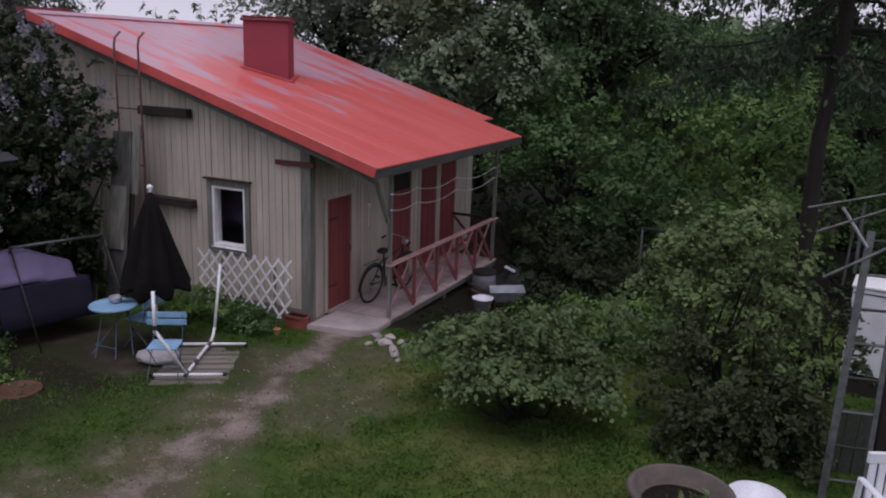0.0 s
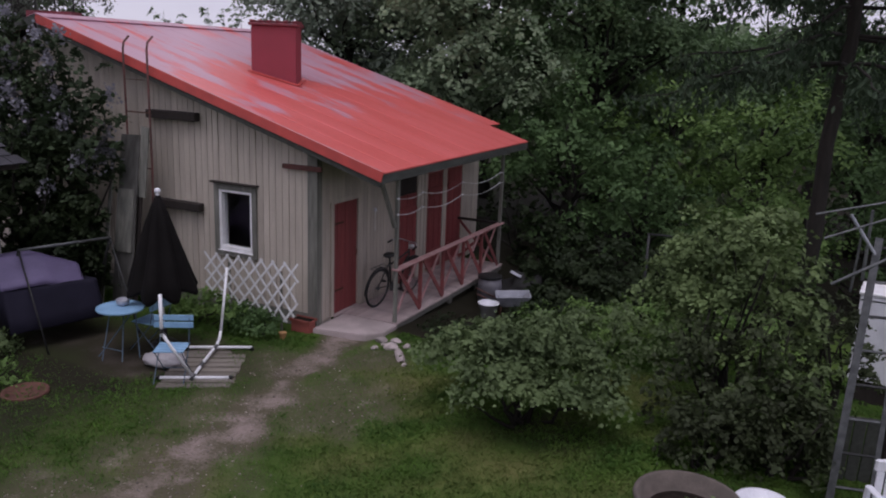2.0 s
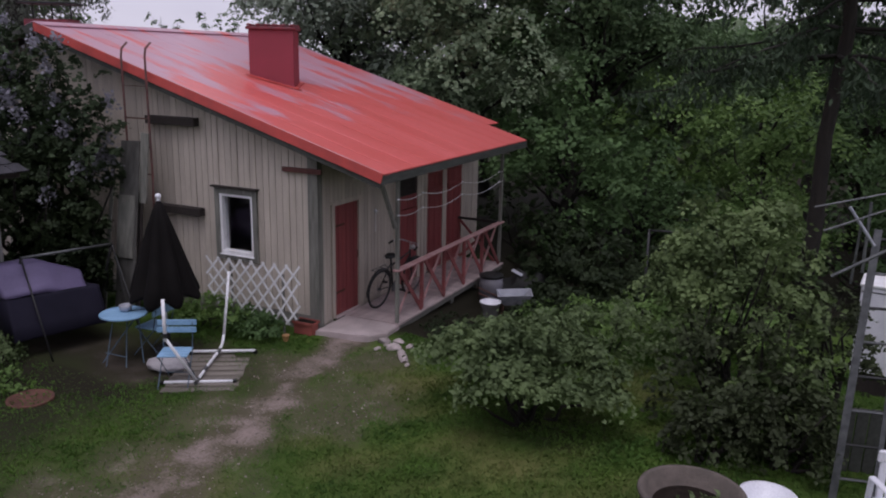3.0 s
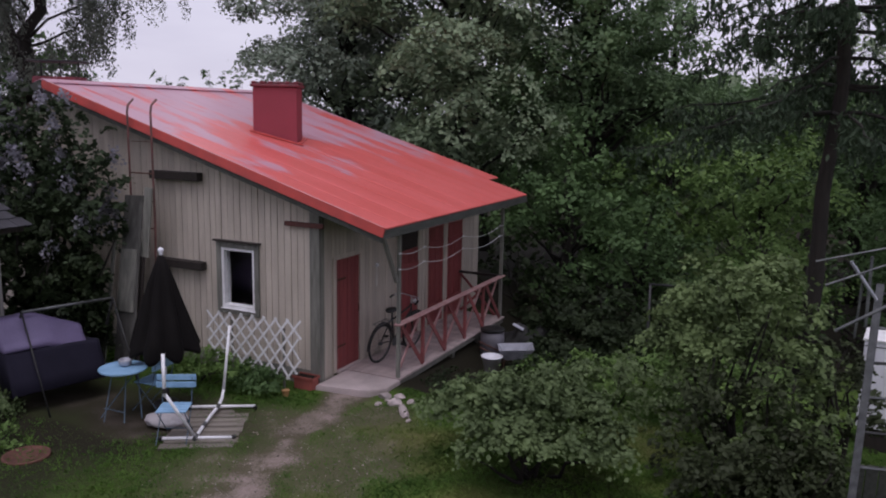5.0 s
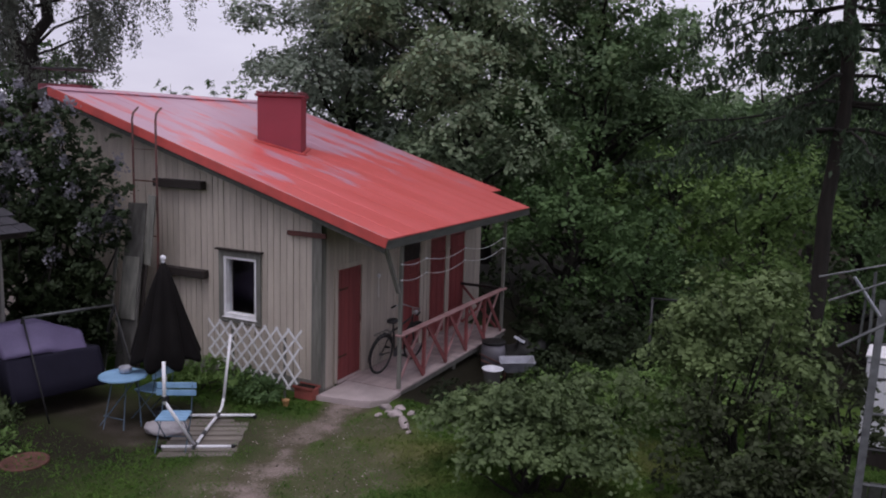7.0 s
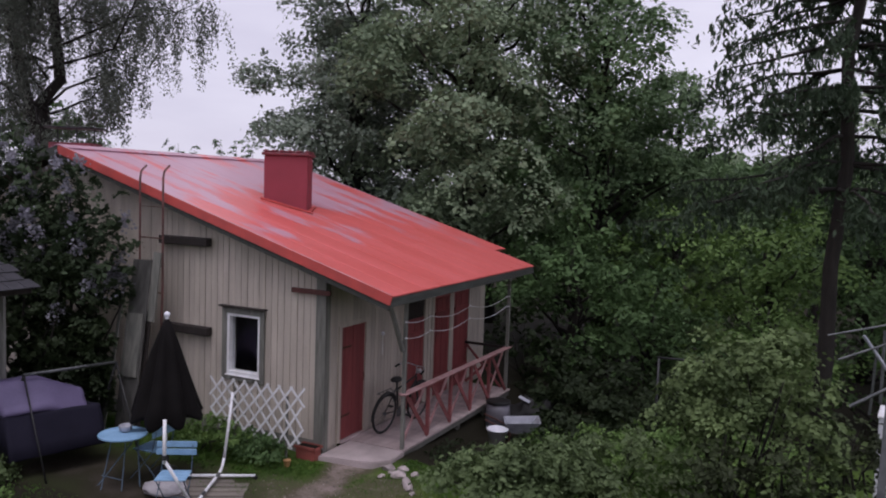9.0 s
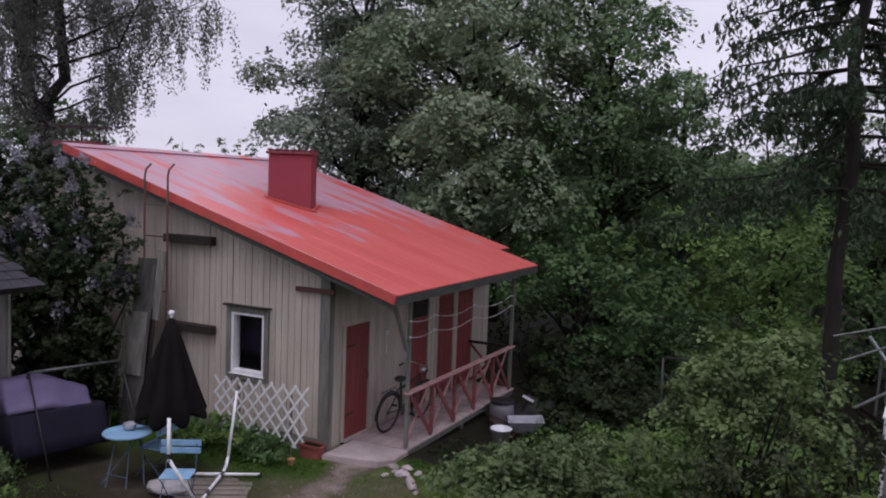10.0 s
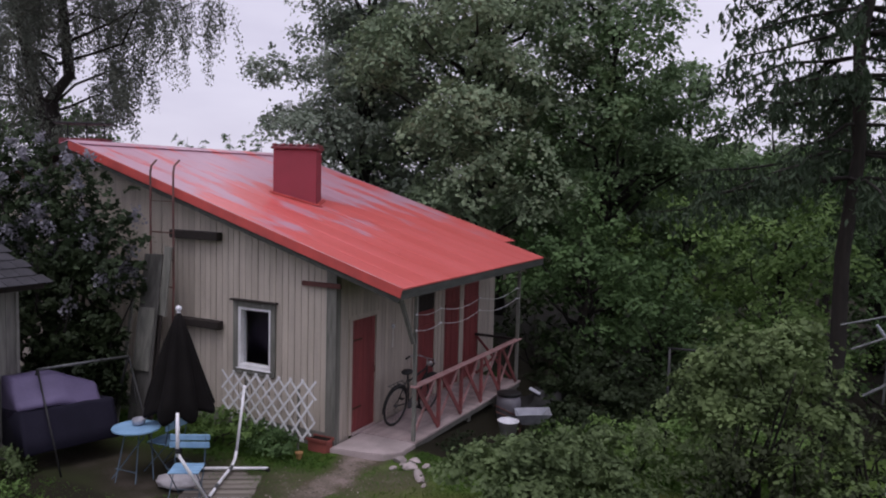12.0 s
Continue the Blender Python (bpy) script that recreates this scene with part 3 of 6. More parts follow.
def slab(bm, x0, x1, y0, y1, z0, top):
    """An upright piece whose top follows the roof's underside."""
    z = [z0, z0, top(x1), top(x0)]
    xs = [x0, x1, x1, x0]
    f = [bm.verts.new((x, y0, h)) for x, h in zip(xs, z)]
    b = [bm.verts.new((x, y1, h)) for x, h in zip(xs, z)]
    bm.faces.new(f)
    bm.faces.new(b[::-1])
    for i in range(4):
        bm.faces.new((f[i], f[(i + 1) % 4], b[(i + 1) % 4], b[i]))
    return bm


def under(x):
    return roof_z(x) - 0.14


house = thing("house", pose(0, 0, 0), "small beige board-clad outbuilding with a red sheet roof", "house")
WIN = (-1.97, -1.27, 1.09, 2.13)  # opening x0, x1, z0, z1
rnd = random.Random(3)

bm = bmesh.new()
slab(bm, LEFT_X, RIDGE_X, 0.03, 0.2, 0, under)
slab(bm, RIDGE_X, WIN[0], 0.03, 0.2, 0, under)
slab(bm, WIN[0], WIN[1], 0.03, 0.2, WIN[3], under)
box(bm, WIN[0], WIN[1], 0.03, 0.2, 0, WIN[2])
slab(bm, WIN[1], -0.02, 0.03, 0.2, 0, under)
wall_front = part("wall", bm, BOARD, house, "beige board wall with a window")
bm = bmesh.new()
D_Y = (0.45, 1.24, 2.04)
box(bm, -0.2, -0.03, 0.2, D_Y[0], 0, under(0))
box(bm, -0.2, -0.03, D_Y[0], D_Y[1], D_Y[2], under(0))
box(bm, -0.2, -0.03, D_Y[1], DEPTH, 0, under(0))
wall_side = part("wall", bm, BOARD, house, "beige board wall behind the veranda")
bm = bmesh.new()
slab(bm, LEFT_X, RIDGE_X, DEPTH - 0.2, DEPTH, 0, under)
slab(bm, RIDGE_X, -0.2, DEPTH - 0.2, DEPTH, 0, under)
box(bm, LEFT_X, LEFT_X + 0.2, 0.2, DEPTH - 0.2, 0, under(LEFT_X))
part("wall", bm, BOARD, house)
part("floor", boxed(LEFT_X + 0.2, -0.2, 0.2, DEPTH - 0.2, 0.0, 0.08), INSIDE, house)
part("partition", boxed(-4.2, -4.1, 0.2, DEPTH - 0.2, 0.08, 2.9), INSIDE, house)
part("loft_boards", boxed(LEFT_X + 0.2, -0.2, 0.2, DEPTH - 0.2, 2.45, 2.5), INSIDE, house)
part("plinth", boxed(LEFT_X + 0.01, -0.012, -0.012, 0.03, -0.1, 0.22), PLINTH, house, "grey stone plinth")

# boards of the front wall, one by one
x, first = -0.165, None
while x > -7.6:
    w = 0.128 + rnd.uniform(-0.012, 0.012)
    x0, x1 = x - w, x
    zb = 0.2 + rnd.uniform(-0.015, 0.01)
    pieces = [(zb, under)]
    if x1 > WIN[0] and x0 < WIN[1]:
        pieces = [(zb, lambda q: WIN[2]), (WIN[3], under)]
    for z0, top in pieces:
        bm = slab(bmesh.new(), x0 + rnd.uniform(0.003, 0.009), x1 - 0.006, rnd.uniform(-0.006, 0.003), 0.03, z0, top)
        part("board", bm, BOARD, wall_front)
    x -= w
# boards of the veranda wall
y = 0.0
while y < DEPTH - 0.02:
    w = 0.118 + rnd.uniform(-0.01, 0.01)
    y1 = min(y + w, DEPTH)
    for z0, z1 in ([(D_Y[2], under(0))] if (y1 > D_Y[0] and y < D_Y[1]) else [(0.1, under(0))]):
        if not (2.5 < y < 5.5):
            part("board", boxed(-0.03, rnd.uniform(-0.003, 0.004), y + 0.005, y1 - 0.005, z0, z1), BOARD, wall_side)
    y = y1
part("corner_board", slab(bmesh.new(), -0.165, 0.02, -0.026, 0.03, 0.05, under), GREYWOOD, house, "weathered grey corner board")
part("corner_board", boxed(0.004, 0.026, 0.03, 0.10, 0.05, under(0)), GREYWOOD, house, "weathered grey corner board")
part("base_board", boxed(-7.6, -0.17, -0.03, -0.012, 0.12, 0.25), GREYWOOD, house, "weathered base board")

# window
win = thing("window_1", pose(0, 0, 0), "white-framed window with a dark pane in grey boards", "window", kind="structure")
a0, a1, b0, b1 = WIN
for q in ((a0 - 0.10, a0, b0 - 0.09, b1 + 0.10), (a1, a1 + 0.09, b0 - 0.09, b1 + 0.10)):
    part("casing_board", boxed(q[0], q[1], -0.045, -0.002, q[2], q[3], bevel=0.004), GREYWOOD, win, "weathered grey casing")
part("casing_board", boxed(a0, a1, -0.045, -0.002, b1, b1 + 0.10, bevel=0.004), GREYWOOD, win, "weathered grey casing")
part("casing_board", boxed(a0, a1, -0.045, -0.002, b0 - 0.09, b0, bevel=0.004), GREYWOOD, win, "weathered grey casing")
part("drip_board", boxed(a0 - 0.14, a1 + 0.13, -0.09, -0.002, b1 + 0.105, b1 + 0.13), DARKWOOD, win)
frm = part("window_frame", box(box(box(boxed(a0 + 0.002, a0 + 0.055, -0.03, 0.12, b0 + 0.002, b1 - 0.002), a1 - 0.045, a1 - 0.002, -0.03, 0.12, b0 + 0.002, b1 - 0.002), a0 + 0.055, a1 - 0.045, -0.03, 0.12, b1 - 0.042, b1 - 0.002), a0 + 0.055, a1 - 0.045, -0.03, 0.12, b0 + 0.002, b0 + 0.06), WHITE, win, "white painted frame")
pane = part("pane", boxed(a0 + 0.057, a1 - 0.047, 0.06, 0.066, b0 + 0.062, b1 - 0.044), GLASS, win, "dark reflecting glass")
pane.visible_shadow = False
part("window_sill", boxed(a0 - 0.02, a1 + 0.02, -0.062, -0.03, b0 - 0.012, b0 + 0.003, bevel=0.003), WHITE, win)

# door in the veranda wall
door = thing("door_1", pose(0, 0, 0), "dull red closed wooden plank door", "door", kind="structure")
part("leaf", boxed(-0.075, -0.03, D_Y[0] + 0.03, D_Y[1] - 0.03, 0.12, D_Y[2] - 0.03), REDDOOR, door)
for k in range(6):
    yy = D_Y[0] + 0.035 + k * 0.12
    part("plank", boxed(-0.03, -0.016 + 0.002 * (k % 2), yy + 0.003, yy + 0.117, 0.125, D_Y[2] - 0.035), REDDOOR, door)
for z in (0.5, 1.65):
    part("hinge", boxed(-0.016, -0.009, D_Y[0] + 0.04, D_Y[0] + 0.34, z, z + 0.035), RUST, door, "rusty strap hinge")
part("handle", tube(bmesh.new(), [(-0.014, D_Y[1] - 0.1, 1.02), (0.03, D_Y[1] - 0.1, 1.03), (0.03, D_Y[1] - 0.1, 1.14), (-0.014, D_Y[1] - 0.1, 1.15)], 0.008), RUST, door, "iron pull handle")
part("frame", box(box(boxed(-0.09, 0.012, D_Y[0] - 0.05, D_Y[0] + 0.025, 0.1, D_Y[2] + 0.05), -0.09, 0.012, D_Y[1] - 0.025, D_Y[1] + 0.05, 0.1, D_Y[2] + 0.05), -0.09, 0.012, D_Y[0] + 0.025, D_Y[1] - 0.025, D_Y[2] - 0.025, D_Y[2] + 0.05), BOARD, door, "beige door frame")
part("threshold", boxed(-0.2, 0.03, D_Y[0] + 0.026, D_Y[1] - 0.026, 0.08, 0.118), DECKWOOD, door)

# red shutters further along the veranda
for k, (y0, y1, top) in enumerate(((2.58, 3.36, 1.83), (3.8, 4.5, 2.1), (4.7, 5.46, 2.1))):
    sh = thing("door_%d" % (k + 2), pose(0, 0, 0), "tall red plank shutter closed against the veranda wall", "shutter", kind="structure")
    n = 6
    for i in range(n):
        w = (y1 - y0) / n
        part("plank", boxed(-0.028, 0.012 + 0.003 * (i % 2), y0 + i * w + 0.003, y0 + (i + 1) * w - 0.003, 0.12, top), REDDOOR, sh)
    for z in (0.45, top - 0.35):
        part("cross_bar", boxed(0.016, 0.04, y0 + 0.02, y1 - 0.02, z, z + 0.09), REDDOOR, sh)
    if k == 0:
        part("transom_board", boxed(-0.028, 0.004, y0, y1, top + 0.004, under(0) - 0.02), DARKWOOD, sh, "dark boarded transom above the shutter")
for y0, y1 in ((2.47, 2.575), (3.37, 3.50), (3.52, 3.65), (3.67, 3.79), (4.51, 4.60), (4.61, 4.69), (5.47, 5.5)):
    part("post_board", boxed(-0.029, 0.03, y0, y1, 0.1, under(0)), BOARD, wall_side)
part("lintel_board", boxed(-0.029, 0.025, 3.8, 4.5, 2.11, under(0)), REDDOOR, wall_side)
part("lintel_board", boxed(-0.029, 0.025, 4.7, 5.46, 2.11, under(0)), REDDOOR, wall_side)

# roof
TH = math.atan(SLOPE)


def roof_sheet(y0, y1, x_low, lift):
    bm = bmesh.new()
    n = 8
    prof = [(y0, 0.0), (y0 + 0.012, 0.003), (y0 + 0.03, 0.003), (y0 + 0.042, 0.0), (y1, 0.0)]
    rows = []
    for i in range(n + 1):
        x = RIDGE_X + (x_low - RIDGE_X) * i / n
        rows.append(([bm.verts.new((x, yy, roof_z(x) + h + lift)) for yy, h in prof], [bm.verts.new((x, yy, roof_z(x) - 0.02 + lift)) for yy, h in (prof[0], prof[-1])]))
    for (a, c), (b, d) in zip(rows, rows[1:]):
        for k in range(len(prof) - 1):
            bm.faces.new((a[k], a[k + 1], b[k + 1], b[k]))
        bm.faces.new((c[0], c[1], d[1], d[0]))
        bm.faces.new((a[0], b[0], d[0], c[0]))
        bm.faces.new((a[-1], b[-1], d[1], c[1]))
    for a, c in (rows[0], rows[-1]):
        bm.faces.new(a + c[::-1])
    return bm


roof = part("roof", boxed(RIDGE_X - 0.05, RIDGE_X + 0.05, -0.2, 6.3, RIDGE_Z - 0.22, RIDGE_Z - 0.08), GREYWOOD, house, "red painted sheet roof with bleached streaks")
ys = [-0.33 + i * 0.5645 for i in range(12)] + [6.5]
for i, (y0, y1) in enumerate(zip(ys, ys[1:])):
    part("roof_sheet", roof_sheet(y0, y1 - 0.002, EAVE_X if y1 < 6.0 else 0.42, 0.0), ROOFRED, roof)
bm = bmesh.new()
beam(bm, (LEFT_X - 1.0, 3.08, roof_z(LEFT_X - 1.0)), (RIDGE_X, 3.08, RIDGE_Z), 6.82, 0.04, up=(SLOPE, 0, 1))
part("back_slope", bm, ROOFRED, roof)
bm = bmesh.new()
for s in (1, -1):
    beam(bm, (RIDGE_X + s * 0.1, -0.35, RIDGE_Z - 0.03 + 0.022), (RIDGE_X + s * 0.1, 6.52, RIDGE_Z - 0.03 + 0.022), 0.22, 0.02, up=(s * SLOPE, 0, 1))
part("ridge_cap", bm, ROOFRED, roof)
bm = bmesh.new()
part("deck_boards", beam(bm, (RIDGE_X + 0.1, 2.78, RIDGE_Z - 0.075), (EAVE_X - 0.03, 2.78, EAVE_Z - 0.045), 6.1, 0.03, up=(SLOPE, 0, 1)), DARKWOOD, roof, "dark boarding under the sheets")
part("verge_trim", beamed((RIDGE_X, -0.325, RIDGE_Z + 0.022), (EAVE_X, -0.325, EAVE_Z + 0.022), 0.035, 0.014), PALETRIM, roof, "bleached pink sheet edge")
# verge boards: a red strip above a weathered board
part("verge_board", beamed((RIDGE_X, -0.335, RIDGE_Z - 0.055), (EAVE_X + 0.02, -0.335, EAVE_Z - 0.055), 0.03, 0.15), VERGERED, roof, "red verge board")
part("verge_board", beamed((RIDGE_X, -0.30, RIDGE_Z - 0.17), (EAVE_X - 0.02, -0.30, EAVE_Z - 0.16), 0.03, 0.11), DARKGREY, roof, "weathered verge board")
part("verge_board", beamed((RIDGE_X, -0.335, RIDGE_Z - 0.055), (LEFT_X - 1.0, -0.335, roof_z(LEFT_X - 1.0) - 0.055), 0.03, 0.15), DARKGREY, roof, "weathered verge board")
part("eave_board", boxed(EAVE_X - 0.03, EAVE_X, -0.32, 5.86, EAVE_Z - 0.16, EAVE_Z - 0.03), DARKGREY, roof, "dark weathered eave board")
for i in range(9):
    yy = -0.1 + i * 0.72
    part("rafter", beamed((-0.02, yy, roof_z(0) - 0.13), (EAVE_X - 0.04, yy, EAVE_Z - 0.12), 0.06, 0.10), DARKGREY, roof)
for x0, z, mat in ((-0.62, 2.68, REDBROWN),):
    single("wall_plank", boxed(x0, 0.12, -0.07, -0.028, z - 0.075, z), mat, label="red-brown plank nailed across the corner boards", category="plank")

# chimneys
chim = thing("chimney", pose(-2.46, 2.22, 3.4, 0, 0, 27.0), "square red rendered chimney with a ribbed sheet cap", "chimney")
part("shaft", boxed(-0.485, 0.36, 0.0, 0.62, 0.0, 1.46, bevel=0.012), CHIMNEY, chim)
part("cap", boxed(-0.53, 0.405, -0.05, 0.67, 1.462, 1.52, bevel=0.015), CHIMCAP, chim, "dark red sheet cap")
for k in range(6):
    part("rib", beamed((-0.46 + k * 0.16, -0.05, 1.545), (-0.46 + k * 0.16, 0.67, 1.545), 0.09, 0.045, bevel=0.015), CHIMCAP, chim)
part("flashing", beamed((-0.53, -0.06, 0.64), (0.49, -0.06, 0.365), 0.10, 0.012, up=(0.28, -0.14, 1)), VERGERED, chim, "red sheet flashing")
part("flashing", beamed((0.405, -0.1, 0.39), (0.405, 0.7, 0.47), 0.08, 0.012), VERGERED, chim, "red sheet flashing")


# ---- trees and bushes ----
def broadleaf(name, x, y, height, radius, low, leaf, size, clumps, per, seed, label, lean=(0, 0), trunk=0.16, stems=1, flat=0.8):
    rng = np.random.default_rng(seed)
    zb = gz(x, y) - 0.1
    t = thing(name, pose(x, y, zb), label, "tree")
    top = np.array([lean[0], lean[1], height * 0.8])
    mid = (low + height) / 2
    cl = []
    for k in range(clumps):
        d = rng.normal(size=3)
        d /= np.linalg.norm(d)
        r = rng.random() ** 0.45
        h = mid + d[2] * r * (height - low) / 2
        squeeze = 1 - 0.45 * max(0, (h - mid) / (height - mid)) ** 2
        cr = radius * rng.uniform(0.16, 0.34)
        cl.append((lean[0] + d[0] * r * radius * squeeze, lean[1] + d[1] * r * radius * squeeze, h, cr, cr * flat * rng.uniform(0.7, 1.1)))
    bm = bmesh.new()
    for s in range(stems):
        off = rng.normal(size=3) * 0.25 * (s > 0) * radius * 0.4
        off[2] = 0
        pts = limb_path(rng, (off[0] * 0.3, off[1] * 0.3, 0), top + off, 7, 0.06)
        tube(bm, pts, [trunk * (1.15 - 0.95 * i / 6) for i in range(7)], 8)
    part("trunk", bm, BARK, t, smooth=True)
    for c in cl[: max(10, clumps // 3)]:
        h0 = min(max(low * 0.6, c[2] - 0.5 * math.hypot(c[0] - lean[0], c[1] - lean[1]) - 0.4), height * 0.75)
        k = h0 / (height * 0.8)
        part("limb", tubed(limb_path(rng, (lean[0] * k, lean[1] * k, h0), c[:3], 5, 0.1), [trunk * 0.38, trunk * 0.3, trunk * 0.22, trunk * 0.14, trunk * 0.05], 5), BARK, t, smooth=True)
    P, N = clumped(rng, cl, per)
    part("crown", leaf_mesh("crown", P, N, size * rng.uniform(0.6, 1.4, len(P)), leaf, seed=seed), leaf, t)
    return t


FOREST = [
    # x, y, height, radius, lowest leaves, leaf, leaf size, clumps, leaves per m2, label
    (-7.0, 11.8, 13.0, 3.5, 2.0, L_GREY, 0.135, 120, 560, "tall grey-green willow behind the red roof"),
    (-2.8, 11.5, 13.5, 3.6, 1.2, L_MID, 0.135, 125, 520, "tall dense maple behind the house"),
    (0.8, 13.2, 12.0, 3.0, 0.8, L_MAPLE, 0.135, 115, 540, "tall dense maple behind the house"),
    (-4.4, 17.5, 9.5, 3.4, 2.0, L_DARK, 0.2, 65, 190, "dark tall tree deep in the wood"),
    (-0.4, 20.0, 8.5, 3.0, 1.5, L_MAPLE, 0.2, 65, 190, "tall tree deep in the wood"),
    (2.4, 17.0, 9.8, 2.5, 0.0, L_MAPLE, 0.14, 85, 400, "lower leafy tree at the wood's edge"),
    (5.2, 17.5, 8.0, 2.7, 0.0, L_MAPLE, 0.16, 70, 260, "lower leafy tree at the wood's edge"),
    (8.2, 17.0, 7.0, 2.8, 0.0, L_DARK, 0.16, 62, 250, "lower leafy tree at the wood's edge"),
    (11.0, 14.0, 5.8, 2.8, 0.0, L_DARK, 0.18, 50, 220, "lower dark leafy tree at the wood's edge"),
    (3.2, 12.2, 5.0, 2.2, 0.0, L_BRIGHT, 0.13, 70, 380, "young light green tree before the wood"),
    (5.6, 11.6, 5.2, 2.2, 0.0, L_BRIGHT, 0.125, 65, 380, "young light green tree before the wood"),
    (1.2, 9.6, 5.0, 2.2, 0.0, L_DARK, 0.13, 70, 360, "dark leafy tree beside the veranda's end"),
    (3.4, 8.6, 3.4, 1.8, -0.2, L_DARK, 0.12, 65, 380, "dark undergrowth beyond the veranda"),
    (8.8, 9.0, 3.8, 2.0, -0.2, L_DARK, 0.12, 60, 360, "leafy undergrowth under the spruce"),
    (6.1, 8.4, 2.9, 1.7, -0.2, L_BRIGHT, 0.11, 65, 400, "leafy undergrowth under the spruce"),
    (9.0, 23.0, 6.8, 3.0, 1.0, L_DARK, 0.18, 60, 230, "dark leafy tree at the wood's edge"),
    (6.6, 21.0, 10.0, 3.0, 4.5, L_MID, 0.17, 50, 130, "thin-leaved tall tree deep in the wood"),
    (-22.5, 12.0, 8.0, 3.6, 1.5, L_DARK, 0.2, 55, 190, "dark broad tree beyond the house"),
    (-17.0, 17.0, 5.2, 2.6, 1.0, L_BIRCH, 0.17, 45, 200, "grey-green tree far beyond the house"),
]
for i, (x, y, h, r, low, leaf, size, nc, per, label) in enumerate(FOREST):
    broadleaf("tree", x, y, h, r, low, leaf, size, nc, per, 40 + i, label, trunk=0.10 + 0.012 * h)


def birch():
    rng = np.random.default_rng(77)
    x, y = -18.4, 8.8
    t = thing("birch", pose(x, y, gz(x, y)), "birch with dark forked trunks and hanging twigs", "tree")
    for off, top in (((0, 0), (0.5, 0.3, 15)), ((0.4, 0.1), (-2.4, 0.2, 13))):
        pts = limb_path(rng, (off[0], off[1], 0), top, 8, 0.05)
        part("trunk", tubed(pts, [0.34 - 0.035 * i for i in range(8)], 8), BARK, t, smooth=True)
    P, N = [], []
    for k in range(26):
        a = rng.uniform(0, math.tau)
        z0 = rng.uniform(4.5, 12.5)
        L = rng.uniform(2.4, 6.0)
        end = np.array([math.cos(a) * L + 0.2, math.sin(a) * L, z0 + rng.uniform(1.0, 3.0)])
        pts = limb_path(rng, (0.2, 0.1, z0), end, 6, 0.12)
        part("limb", tubed(pts, [0.06, 0.05, 0.04, 0.03, 0.02, 0.008], 5), BARK, t, smooth=True)
        for j in range(28):
            q = pts[2 + rng.integers(0, 4)] + rng.normal(size=3) * 0.35
            Lw = rng.uniform(0.8, 2.6)
            sway = rng.normal(size=2) * 0.25
            m = int(62 * Lw)
            s = rng.random(m)
            P.append(np.stack([q[0] + sway[0] * s, q[1] + sway[1] * s, q[2] - Lw * s], 1) + rng.normal(size=(m, 3)) * 0.1)
            N.append(rng.normal(size=(m, 3)))
    P, N = np.concatenate(P), np.concatenate(N)
    part("crown", leaf_mesh("crown", P, N, rng.uniform(0.07, 0.14, len(P)), L_BIRCH, aspect=0.5, seed=9, droop=np.tile([[0, 0, -1.0]], (len(P), 1))), L_BIRCH, t)


birch()


def spruce(x, y, height, seed):
    rng = np.random.default_rng(seed)
    t = thing("spruce", pose(x, y, gz(x, y) - 0.1, 0, 1.2, 0), "tall dark spruce with thin drooping branches", "tree")
    part("trunk", tubed(limb_path(rng, (0, 0, 0), (0.15, 0, height), 9, 0.01), [0.165 - 0.013 * i for i in range(9)], 10), BARK, t, smooth=True)
    P, N = [], []
    z = 5.2
    while z < height - 0.4:
        for k in range(5):
            a = rng.uniform(0, math.tau)
            L = (1.0 + 4.0 * (1 - z / height)) * rng.uniform(0.65, 1.1)
            end = np.array([math.cos(a) * L, math.sin(a) * L, z - L * rng.uniform(-0.02, 0.2)])
            pts = limb_path(rng, (0, 0, z), end, 6, 0.06, 0.12)
            part("limb", tubed(pts, [0.042, 0.036, 0.03, 0.023, 0.015, 0.006], 5), BARK, t, smooth=True)
            for j in range(int(16 * L)):
                s = rng.uniform(0.2, 1.0)
                i = min(int(s * 5), 4)
                q = pts[i] + (pts[i + 1] - pts[i]) * (s * 5 - i)
                Lw = rng.uniform(0.15, 0.6)
                m = int(20 * Lw)
                u = rng.random(m)
                dr = rng.normal(size=2) * 0.4
                P.append(np.stack([q[0] + dr[0] * u * Lw, q[1] + dr[1] * u * Lw, q[2] - Lw * u], 1) + rng.normal(size=(m, 3)) * 0.05)
                N.append(rng.normal(size=(m, 3)))
        z += rng.uniform(0.28, 0.52)
    P, N = np.concatenate(P), np.concatenate(N)
    part("needles", leaf_mesh("needles", P, N, rng.uniform(0.09, 0.21, len(P)), L_SPRUCE, aspect=0.34, seed=seed, droop=np.tile([[0, 0, -1.0]], (len(P), 1))), L_SPRUCE, t)


spruce(7.02, 6.4, 15.0, 21)
spruce(10.2, 12.5, 14.0, 22)


